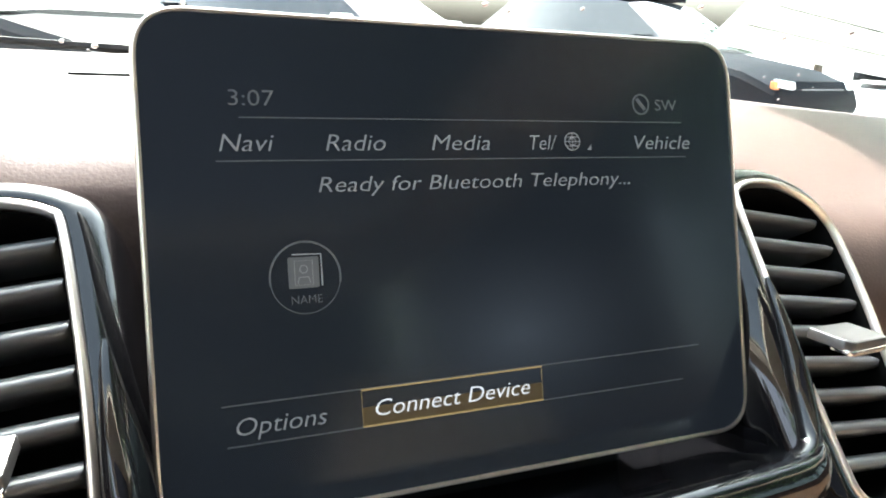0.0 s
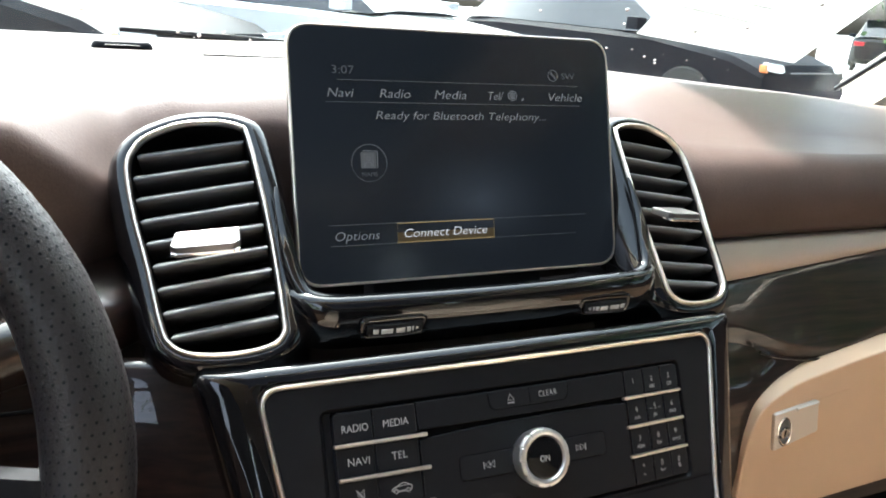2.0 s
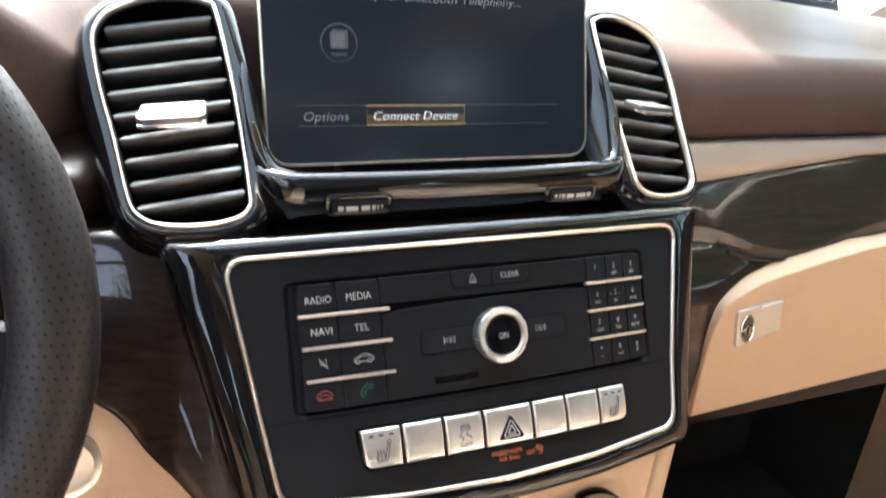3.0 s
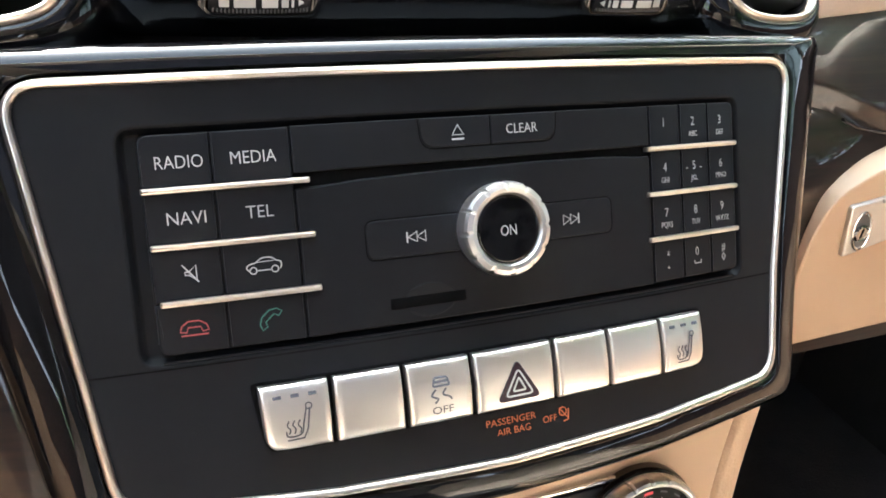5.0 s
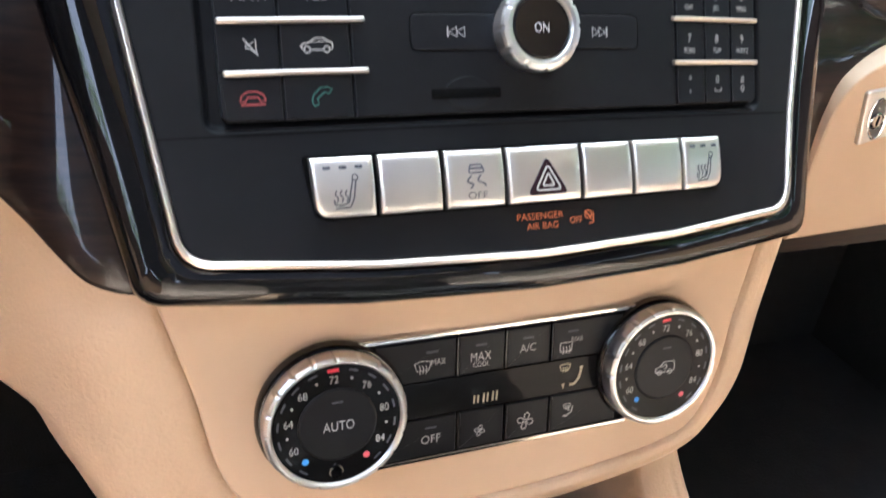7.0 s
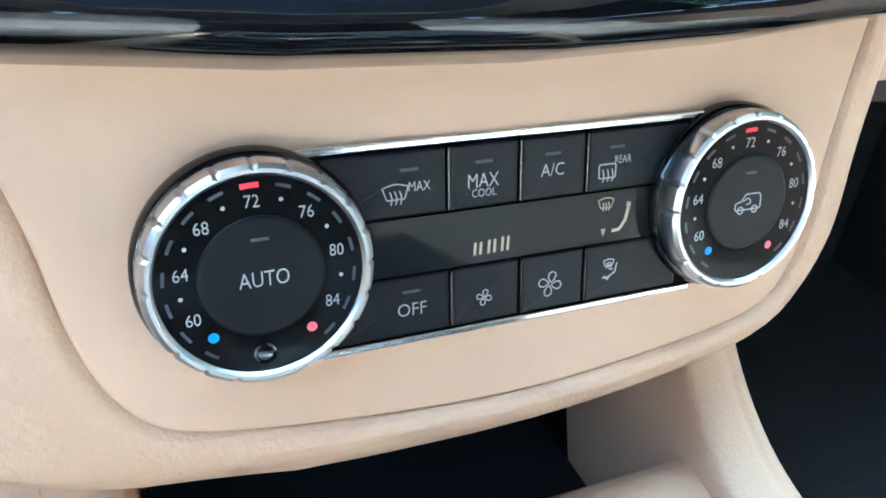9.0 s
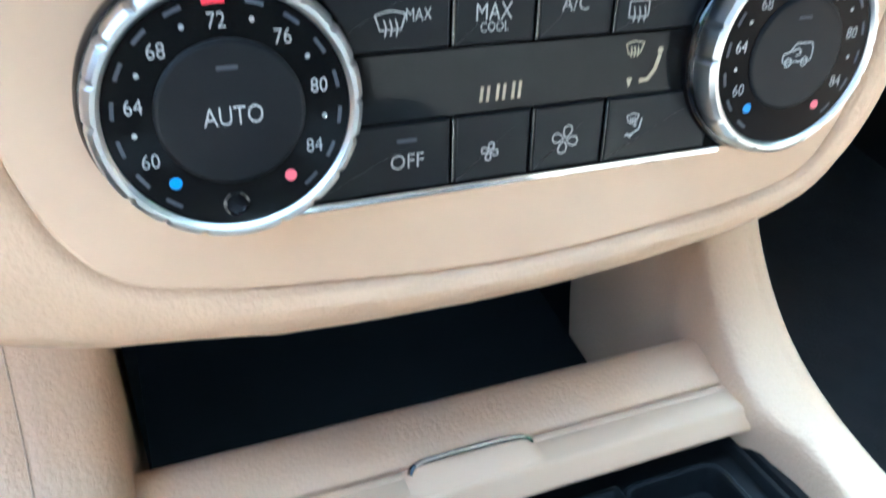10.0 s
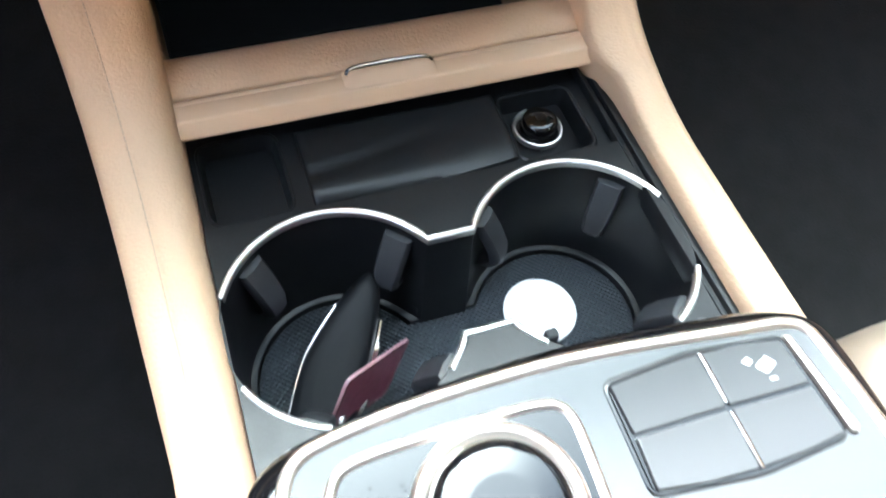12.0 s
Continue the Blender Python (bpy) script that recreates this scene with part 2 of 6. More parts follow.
# ---------- building tools (all lengths in millimetres) ----------
def leaning(x, y, z, back, yaw=0.0):
    """A panel frame: u to the right, v up the panel, w out of it towards the seats; leaning back by that many degrees."""
    a = radians(back)
    m = Matrix(((1, 0, 0), (0, math.sin(a), -math.cos(a)), (0, math.cos(a), math.sin(a)))).to_4x4()
    return Matrix.Translation((x, y, z)) @ Matrix.Rotation(radians(yaw), 4, "Z") @ m


FLAT = Matrix.Identity(4)
AUDIO = leaning(0, 0, 0, 25)
BEND = 0.00055                      # the centre panel is bowed outwards across its width
SCREENF = leaning(0, 116, 150, 17.3)
CLIMATE = leaning(0, -25.5, -144, 13)
_slope = math.atan(0.19)
DECK = leaning(0, -142, -286.5, 90 + math.degrees(_slope))    # console deck: v runs forwards, w is up


def blend(a, b, x):
    f = max(0.0, min(1.0, (x - a) / (b - a)))
    return f * f * (3 - 2 * f)


def knee_depth(x, z):
    """Depth of the driver's lower panels, which sweep back into the cabin towards the centre panel."""
    inner = 66 + 0.51 * (z - 50) if z > -84 else -2.3 + 0.23 * (z + 84)
    outer = 66 + 0.43 * z if z > -60 else 40.2
    f = blend(-225, -146, x)
    return outer * (1 - f) + inner * f


def finish(bm, m=FLAT, bend=0.0, cuts=None):
    """Slices wide pieces, bows them and moves them from the panel frame into the world, in metres."""
    if cuts:
        lo, hi, step = cuts
        c = lo
        while c < hi:
            bmesh.ops.bisect_plane(bm, geom=bm.verts[:] + bm.edges[:] + bm.faces[:], plane_co=(c, 0, 0), plane_no=(1, 0, 0))
            c += step
    for v in bm.verts:
        p = v.co
        if bend:
            p = Vector((p.x, p.y, p.z - bend * p.x * p.x))
        v.co = (m @ p) * 0.001
    bmesh.ops.recalc_face_normals(bm, faces=bm.faces)
    return bm


def mesh_of(name, bm, mat, smooth=40):
    me = bpy.data.meshes.new(name)
    ang = radians(16 if smooth == 39 else smooth)
    for f in bm.faces:
        f.smooth = smooth > 0 and (len(f.verts) <= 11 or smooth == 39)
    for e in bm.edges:
        if len(e.link_faces) == 2 and e.calc_face_angle(0.0) > ang:
            e.smooth = False
    bm.to_mesh(me)
    bm.free()
    me.materials.append(mat)
    return me


def thing(name, at, label, category, group="", kind=""):
    """An Empty at a thing's base (mm), which carries its parts."""
    ob = new(name)
    ob.location = Vector(at) * 0.001
    ob.empty_display_size = 0.02
    return tagged(ob, label, category, group, kind)


def origin_inverse(ob):
    loc = ob.location.copy()
    up = ob.parent
    return Matrix.Translation(loc).inverted() if up is None else Matrix.Identity(4)


def part(name, bm, mat, parent=None, label="", smooth=40):
    ob = new(name, mesh_of(name, bm, mat, smooth))
    if parent is not None:
        ob.parent = parent
        ob.matrix_parent_inverse = origin_inverse(parent)
    if label:
        ob["label"] = label
    return ob


def solo(name, bm, mat, label, category, group="", kind="", smooth=40):
    return tagged(part(name, bm, mat, None, "", smooth), label, category, group, kind)


def rounded(points, radii, n=6):
    """A polygon with rounded corners (counter-clockwise or not)."""
    out, k = [], len(points)
    if not isinstance(radii, (list, tuple)):
        radii = [radii] * k
    for i in range(k):
        p, a, b = Vector(points[i]), Vector(points[i - 1]), Vector(points[(i + 1) % k])
        r = radii[i]
        if r <= 0:
            out.append(p)
            continue
        da, db = (a - p), (b - p)
        la, lb = da.length, db.length
        da, db = da / la, db / lb
        ang = math.acos(max(-1, min(1, da.dot(db))))
        d = min(r / max(1e-6, math.tan(ang / 2)), la * 0.49, lb * 0.49)
        q0, q1 = p + da * d, p + db * d
        for j in range(n + 1):
            s = j / n
            out.append(q0 * (1 - s) ** 2 + p * 2 * s * (1 - s) + q1 * s * s)
    return out


def rect(u0, v0, u1, v1, r=0.0, n=5):
    return rounded([(u0, v0), (u1, v0), (u1, v1), (u0, v1)], r, n)


def dense(pts, step=8.0, closed=True):
    out, k = [], len(pts)
    for i in range(k if closed else k - 1):
        a, b = Vector(pts[i]), Vector(pts[(i + 1) % k])
        n = max(1, math.ceil((b - a).length / step))
        out += [a.lerp(b, j / n) for j in range(n)]
    if not closed:
        out.append(Vector(pts[-1]))
    return out


def offset(pts, d):
    """Outline moved outwards by d."""
    k = len(pts)
    area = sum(pts[i][0] * pts[(i + 1) % k][1] - pts[(i + 1) % k][0] * pts[i][1] for i in range(k))
    sign = 1 if area > 0 else -1
    out = []
    for i in range(k):
        a, b = Vector(pts[i - 1]), Vector(pts[(i + 1) % k])
        t = (b - a)
        if t.length < 1e-9:
            out.append(Vector(pts[i]))
            continue
        t.normalize()
        out.append(Vector((pts[i][0] + sign * t.y * d, pts[i][1] - sign * t.x * d)))
    return out


def loops(rings, cap0=False, cap1=False, closed=True, wrap=False):
    """Skin over rings of equal length (3D points)."""
    bm = bmesh.new()
    rows = [[bm.verts.new(p) for p in r] for r in rings]
    n = len(rows[0])
    pairs = list(zip(rows, rows[1:])) + ([(rows[-1], rows[0])] if wrap else [])
    for a, b in pairs:
        for i in range(n if closed else n - 1):
            j = (i + 1) % n
            try:
                bm.faces.new((a[i], a[j], b[j], b[i]))
            except ValueError:
                pass
    if cap0:
        bm.faces.new(rows[0][::-1])
    if cap1:
        bm.faces.new(rows[-1])
    return bm


def plate(outline, w0, w1, edge=0.5, back=False):
    """A plate with softened front edges."""
    o = [Vector(p) for p in outline]
    i1, i2 = offset(o, -edge * 0.3), offset(o, -edge)
    rings = [[(p.x, p.y, w0) for p in o], [(p.x, p.y, w1 - edge) for p in o], [(p.x, p.y, w1 - edge * 0.3) for p in i1], [(p.x, p.y, w1) for p in i2]]
    return loops(rings, cap0=back, cap1=True)


def frame_ring(outline, profile):
    """A closed moulding: profile points are (outwards, w)."""
    rings = []
    for a, b in profile:
        rings.append([(p.x, p.y, b) for p in offset(outline, a)])
    return loops(rings, wrap=True)


def block(u0, v0, w0, u1, v1, w1, edge=0.6, r=1.0):
    return plate(rect(u0, v0, u1, v1, r, 3), w0, w1, edge, True)


def lathe(profile, cu, cv, n=48, knurl=None):
    """Turned part about w. profile: (radius, w). knurl: count, depth, and which profile rows it cuts."""
    rings = []
    for row, (r, w) in enumerate(profile):
        ring = []
        for i in range(n):
            a = 2 * math.pi * i / n
            rr = r
            if knurl and row in knurl[2]:
                rr -= knurl[1] if (a * knurl[0] / (2 * math.pi)) % 1.0 < knurl[3] else 0.0
            ring.append((cu + rr * math.cos(a), cv + rr * math.sin(a), w))
        rings.append(ring)
    return loops(rings, cap0=True, cap1=True)


def tube(path, radius, n=8, closed=False, flat=1.0):
    """A round bar along 3D points."""
    pts = [Vector(p) for p in path]
    k = len(pts)
    rings, up = [], Vector((0, 0, 1))
    for i in range(k):
        if closed:
            t = pts[(i + 1) % k] - pts[i - 1]
        else:
            t = pts[min(i + 1, k - 1)] - pts[max(i - 1, 0)]
        t.normalize()
        s = t.cross(up)
        if s.length < 1e-4:
            s = t.cross(Vector((0, 1, 0)))
        s.normalize()
        q = s.cross(t)
        r = radius[i] if isinstance(radius, (list, tuple)) else radius
        rings.append([pts[i] + s * math.cos(2 * math.pi * j / n) * r + q * math.sin(2 * math.pi * j / n) * r * flat for j in range(n)])
    return loops(rings, cap0=not closed, cap1=not closed, wrap=closed)


def smooth_path(pts, n=6, closed=False):
    """Catmull-Rom through points."""
    P = [Vector(p) for p in pts]
    k, out = len(P), []
    for i in range(k if closed else k - 1):
        p0 = P[i - 1] if (closed or i > 0) else P[0]
        p1, p2 = P[i], P[(i + 1) % k]
        p3 = P[(i + 2) % k] if (closed or i + 2 < k) else P[-1]
        for j in range(n):
            t = j / n
            out.append(0.5 * (2 * p1 + (p2 - p0) * t + (2 * p0 - 5 * p1 + 4 * p2 - p3) * t * t + (3 * p1 - p0 - 3 * p2 + p3) * t ** 3))
    if not closed:
        out.append(P[-1])
    return out


def sheet(sections, thick=None):
    """A surface over open sections of equal length, given in world millimetres."""
    return loops(sections, closed=False)


def joined(*bms):
    out = bmesh.new()
    for b in bms:
        me = bpy.data.meshes.new("tmp")
        b.to_mesh(me)
        b.free()
        out.from_mesh(me)
        bpy.data.meshes.remove(me)
    return out


def stroke(pts, width, w=0.0, h=0.12, closed=False):
    """A printed line of that width lying on a panel, as thin raised ink."""
    P = [Vector(p) for p in pts]
    k, rings = len(P), []
    for i in range(k):
        a = P[i - 1] if (closed or i > 0) else P[0]
        b = P[(i + 1) % k] if (closed or i + 1 < k) else P[-1]
        t = (b - a)
        t = t.normalized() if t.length > 1e-9 else Vector((1, 0))
        nrm = Vector((-t.y, t.x)) * width / 2
        rings.append([(P[i].x + nrm.x, P[i].y + nrm.y, w), (P[i].x + nrm.x, P[i].y + nrm.y, w + h),
                      (P[i].x - nrm.x, P[i].y - nrm.y, w + h), (P[i].x - nrm.x, P[i].y - nrm.y, w)])
    return loops(rings, cap0=not closed, cap1=not closed, wrap=closed)


def circle_pts(cu, cv, r, n=24, a0=0.0, a1=360.0):
    m = n if abs(a1 - a0) >= 359.9 else n + 1
    return [(cu + r * math.cos(radians(a0 + (a1 - a0) * i / n)), cv + r * math.sin(radians(a0 + (a1 - a0) * i / n))) for i in range(m)]


def words(text, cap, cu, cv, w=0.0, wide=0.85, shear=0.0, align="CENTER", turn=0.0):
    """Flat lettering with the built-in font; cap is the height of a capital in mm, (cu, cv) its middle."""
    cu_data = bpy.data.curves.new("lettering", "FONT")
    cu_data.body, cu_data.size, cu_data.align_x, cu_data.shear = text, cap / 0.72, align, shear
    cu_data.extrude, cu_data.resolution_u, cu_data.offset = 0.05, 3, -0.011 * cap
    ob = bpy.data.objects.new("lettering", cu_data)
    me = bpy.data.meshes.new_from_object(ob)
    bm = bmesh.new()
    bm.from_mesh(me)
    bpy.data.meshes.remove(me)
    bpy.data.objects.remove(ob)
    bpy.data.curves.remove(cu_data)
    c, s = math.cos(radians(turn)), math.sin(radians(turn))
    for v in bm.verts:
        x, y = v.co.x * wide, v.co.y - cap / 2
        v.co = (cu + x * c - y * s, cv + x * s + y * c, w + 0.06 + v.co.z)
    return bm


def holed(outer, holes, w):
    bm = bmesh.new()
    for loop in [outer] + holes:
        vs = [bm.verts.new((p[0], p[1], w)) for p in loop]
        for i in range(len(vs)):
            bm.edges.new((vs[i], vs[(i + 1) % len(vs)]))
    bmesh.ops.triangle_fill(bm, use_beauty=True, use_dissolve=False, edges=bm.edges[:])
    return bm


def skirt(loop, w0, w1, grow=0.0, cap=False, steps=4):
    rings = []
    for i in range(steps + 1):
        s = i / steps
        rings.append([(p[0], p[1], w0 + (w1 - w0) * s) for p in (offset(loop, grow * s) if grow else loop)])
    return loops(rings, cap1=cap)

def fitted(text, cap, left, right, cv, w=0.0, shear=0.0):
    """Lettering stretched to run from left to right."""
    bm = words(text, cap, 0, cv, w, 1.0, shear)
    lo, hi = min(v.co.x for v in bm.verts), max(v.co.x for v in bm.verts)
    for v in bm.verts:
        v.co.x = left + (v.co.x - lo) * (right - left) / (hi - lo)
    return bm


def on_audio(bm, cuts=None, kick=True):
    """Puts a piece on the bowed audio panel, whose lower third kicks out a little."""
    if cuts:
        c = cuts[0]
        while c < cuts[1]:
            bmesh.ops.bisect_plane(bm, geom=bm.verts[:] + bm.edges[:] + bm.faces[:], plane_co=(c, 0, 0), plane_no=(1, 0, 0))
            c += cuts[2]
        if kick:
            bmesh.ops.bisect_plane(bm, geom=bm.verts[:] + bm.edges[:] + bm.faces[:], plane_co=(0, -29, 0), plane_no=(0, 1, 0))
    for v in bm.verts:
        if v.co.y < -29:
            v.co.z += (-29 - v.co.y) * 0.07
    return finish(bm, AUDIO, BEND)


# ---------- audio unit ----------
def build_audio():
    unit = thing("audio_unit", (0, 20, -60), "matte black car audio control unit in a silver-edged dashboard panel", "car radio")
    face_o = rounded([(-144, 56.5), (144, 56.5), (126, -69.5), (62, -74.8), (0, -76.8), (-62, -74.8), (-126, -69.5)], [9, 9, 11, 40, 60, 40, 11], 8)
    trough = [Vector(p) for p in dense(rect(-117.2, -28.6, 115.0, 44.4, 6, 6), 8)]
    fo = [Vector(p) for p in dense(face_o, 8)]
    part("faceplate", on_audio(joined(holed(fo, [trough], -0.6), skirt(fo, -0.6, -9)), (-140, 141, 10)), MATTE, unit, smooth=39)
    part("key_trough", on_audio(loops([[(p.x, p.y, w) for p in offset(trough, a)] for a, w in ((0.0, -0.6), (-0.7, -0.9), (-1.6, -2.0), (-2.4, -3.4), (-3.2, -3.8))], cap1=True), (-110, 111, 10), False), MATTE, unit, smooth=39)
    part("trim_frame", on_audio(frame_ring(dense(face_o, 8), [(-0.2, -4), (0.0, 0.3), (0.6, 1.1), (1.6, 1.4), (2.5, 1.0), (3.0, -0.2), (3.2, -4)])), SATIN, unit, "satin silver trim frame")
    # fold line across the plate
    part("fold_line", on_audio(stroke(dense([(-133, -29.4), (133, -29.4)], 8, False), 0.5, -0.62, 0.12)), DEEP, unit)
    part("well_floor", on_audio(plate(dense(rect(-110.4, -24.6, 110.4, 41.4, 2, 4), 8), -3.9, -0.9, 0.1), (-110, 111, 10), False), DEEP, unit)
    part("ridge", on_audio(tube([(u, -27.4, -1.0 ) for u in range(-110, 111, 10)], 0.45, 6)), KEY, unit)
    cols, rows = (-110.8, -90.2, -66.4), (41.6, 25.0, 8.0, -9.0, -25.0)
    marks = {}
    for r in range(4):
        for c in range(2):
            k = part("key", on_audio(plate(dense(rect(cols[c] + 0.15, rows[r + 1] + 0.15, cols[c + 1] - 0.15, rows[r] - 0.15, [3.4 if (r == 3 and c == 0) else 0.4, 0.4, 0.4, 3.4 if (r == 0 and c == 0) else 0.4], 4), 6), -3.6, 0.75, 0.45), (-115, 116, 7), False), KEY, unit, smooth=39)
            marks[r, c] = k
    ncols = (67.4, 82.4, 96.7, 110.8)
    nums = {}
    for r in range(4):
        for c in range(3):
            nums[r, c] = part("number_key", on_audio(plate(dense(rect(ncols[c] + 0.15, rows[r + 1] + 0.6, ncols[c + 1] - 0.15, rows[r] + 0.3, [0.4, 3.0 if (r == 3 and c == 2) else 0.4, 3.0 if (r == 0 and c == 2) else 0.4, 0.4], 4), 6), -3.6, 0.75, 0.45), (-115, 116, 7), False), KEY, unit, smooth=39)
    part("upper_fascia", on_audio(plate(dense(rect(-66.2, 27.2, 67.2, 41.8, 0.5, 2), 6), -3.6, 0.7, 0.45), (-60, 66, 10), False), MATTE, unit, smooth=39)
    part("lower_fascia", on_audio(plate(dense(rounded([(-66.2, -25), (67.2, -25), (67.2, 23.4), (62, 23.4), (50, 24.4), (20, 24.9), (-15, 24.6), (-45, 23.7), (-60, 22.6), (-66.2, 22.2)], 0.6, 3), 6), -3.6, 0.7, 0.6), (-60, 66, 10), False), MATTE, unit, smooth=39)
    for v0, left, right in ((24.9, -111.2, -61.5), (7.9, -110.2, -61.2), (-9.2, -109.2, -60.8)):
        part("silver_bar", on_audio(plate(dense(rect(left, v0 - 1.0, right, v0 + 1.0, 0.7, 3), 6), -0.4, 2.4, 0.8)), SATIN, unit, "polished silver bar")
    for v0 in (25.9, 9.0, -8.1):
        part("silver_bar", on_audio(plate(dense(rect(65.2, v0 - 0.95, 111.2, v0 + 0.95, 0.7, 3), 6), -0.4, 2.4, 0.8)), SATIN, unit, "polished silver bar")
    # eject, clear, seek keys
    key_outline = rounded([(-24.4, 41.6), (0.8, 41.6), (0.8, 32.0), (-23.8, 32.0)], [0.5, 0.5, 0.5, 5], 5)
    ej = part("eject_key", on_audio(plate(dense(key_outline, 5), 0.2, 1.0, 0.35), (-56, 60, 7), False), KEY, unit, smooth=39)
    key_outline = rounded([(1.2, 41.6), (26.4, 41.6), (25.8, 32.0), (1.2, 32.0)], [0.5, 0.5, 5, 0.5], 5)
    cl = part("clear_key", on_audio(plate(dense(key_outline, 5), 0.2, 1.0, 0.35), (-56, 60, 7), False), KEY, unit, smooth=39)
    rw = part("seek_back_key", on_audio(plate(dense(rounded([(-45, 9.8), (-10, 9.8), (-10, -2.8), (-45, -2.8)], [3, 0.5, 0.5, 3], 4), 5), 0.2, 1.0, 0.35), (-56, 60, 7), False), KEY, unit, smooth=39)
    ff = part("seek_forward_key", on_audio(plate(dense(rounded([(10, 9.8), (48.2, 9.8), (48.2, -2.8), (10, -2.8)], [0.5, 3, 3, 0.5], 4), 5), 0.2, 1.0, 0.35), (-56, 60, 7), False), KEY, unit, smooth=39)
    for o in ((-45.3, -3.1, -9, 10.1), (10, -3.1, 48.5, 10.1)):
        part("key_gap", on_audio(stroke(dense(rect(o[0], o[1], o[2], o[3], 3, 4), 5), 0.4, 0.62, 0.12, True)), DEEP, unit)
    for o in (rounded([(-24.8, 41.6), (-24.2, 31.6), (0.9, 31.6)], [0, 5, 0], 5), [(1.0, 41.5), (1.0, 31.6)], rounded([(0.9, 31.6), (26.2, 31.6), (26.8, 41.6)], [0, 5, 0], 5)):
        part("key_gap", on_audio(stroke(dense(o, 4, False), 0.4, 0.62, 0.12)), DEEP, unit)
    # card slot: raised plate with its shade in the colour, and the thumb hollow
    part("card_slot", on_audio(plate(dense(rect(-38.6, -19.8, -12.0, -16.2, 0.4, 2), 4), 0.1, 0.92, 0.05), (-38, -12, 4), False), DEEP, unit)
    part("thumb_hollow", on_audio(loops([[(-24.7 + r * math.cos(a), -17.9 + r * 0.62 * math.sin(a), w) for a in [radians(15 * k) for k in range(24)]] for r, w in ((9.4, 0.66), (9.0, 0.84), (8.5, 0.86), (7.8, 0.74), (4.0, 0.72))], cap1=True)), KEY, unit)
    # lettering
    def ink(bm, parent, mat=INK):
        part("lettering", on_audio(bm), mat, parent, smooth=0)
    z = 0.72
    ink(fitted("RADIO", 4.0, -106.3, -92.6, 33.2, z), marks[0, 0])
    ink(fitted("MEDIA", 4.0, -84.6, -71.0, 33.3, z), marks[0, 1])
    ink(fitted("NAVI", 4.0, -104.6, -93.4, 16.4, z), marks[1, 0])
    ink(fitted("TEL", 4.0, -81.6, -73.4, 16.5, z), marks[1, 1])
    ink(fitted("CLEAR", 3.4, 7.0, 19.0, 36.8, 1.0), cl)
    for i, (t, s) in enumerate((("1", ""), ("2", "ABC"), ("3", "DEF"), ("4", "GHI"), ("5", "JKL"), ("6", "MNO"), ("7", "PQRS"), ("8", "TUV"), ("9", "WXYZ"), ("*", "+"), ("0", ""), ("#", ""))):
        r, c = divmod(i, 3)
        cu, cv = (ncols[c] + ncols[c + 1]) / 2 - 0.5, (rows[r] + rows[r + 1]) / 2 + 1.0
        ink(words(t, 3.4, cu, cv + 1.2, z, 0.8), nums[r, c])
        if s:
            ink(words(s, 2.2, cu, cv - 3.6, z, 0.78), nums[r, c], INK)
    ink(stroke([(87.6, -18.4), (87.6, -19.6), (91.0, -19.6), (91.0, -18.4)], 0.4, z), nums[3, 1])
    ink(stroke([(102.2, -18.6), (103.2, -17.4), (104.2, -18.6), (103.2, -20.2)], 0.4, z, closed=True), nums[3, 2])
    for u in (85.4, 92.6):
        ink(stroke([(u - 0.6, 17.6), (u + 0.6, 17.6)], 0.35, z), nums[1, 1], GREYINK)
    # icons
    ink(joined(stroke([(-13.0, 35.7), (-9.0, 35.7), (-11.0, 39.0)], 0.5, 1.0, closed=True), stroke([(-13.2, 34.3), (-8.8, 34.3)], 0.6, 1.0)), ej)
    for u, s, k in ((-28.0, -1, rw), (30.5, 1, ff)):
        ink(joined(stroke([(u - 3 * s, 5.2), (u - 3 * s, 1.8), (u, 3.5)], 0.45, 1.0, closed=True), stroke([(u, 5.2), (u, 1.8), (u + 3 * s, 3.5)], 0.45, 1.0, closed=True),
                   stroke([(u + 3.4 * s, 5.3), (u + 3.4 * s, 1.7)], 0.5, 1.0)), k)
    ink(joined(stroke([(-101.2, 0.0), (-100.0, 0.0), (-97.9, 1.9), (-97.9, -2.9), (-100.0, -1.0), (-101.2, -1.0)], 0.36, z, closed=True), stroke([(-101.9, 2.2), (-97.4, -3.3)], 0.4, z)), marks[2, 0])
    ink(joined(stroke(smooth_path([(-82.4, -1.9), (-83.2, -0.8), (-82.2, 0.2), (-80.4, 0.6), (-78.4, 1.9), (-75.8, 1.9), (-73.9, 0.8), (-72.8, 0.4), (-72.6, -0.9), (-73.0, -1.9)], 4), 0.38, z), stroke([(-79.9, -1.9), (-75.9, -1.9)], 0.38, z),
               stroke(circle_pts(-81.2, -1.8, 1.05, 12), 0.36, z, closed=True), stroke(circle_pts(-74.6, -1.8, 1.05, 12), 0.36, z, closed=True), stroke([(-80.0, 0.7), (-74.4, 0.9)], 0.25, z)), marks[2, 1])
    handset = [(-4.2, -1.6), (-3.6, 0.2), (-1.6, 1.5), (1.6, 1.5), (3.6, 0.2), (4.2, -1.6), (2.4, -1.9), (1.8, -0.4), (-1.8, -0.4), (-2.4, -1.9)]
    ink(joined(stroke([(-100.2 + x, -16.6 + y) for x, y in handset], 0.45, z, closed=True), stroke([(-104.2, -19.4), (-96.2, -19.4)], 0.5, z)), marks[3, 0], REDINK)
    tilt = Matrix.Rotation(radians(42), 2)
    ink(stroke([tuple(Vector((-78.0, -16.8)) + tilt @ Vector(p)) for p in handset], 0.45, z, closed=True), marks[3, 1], GREENINK)
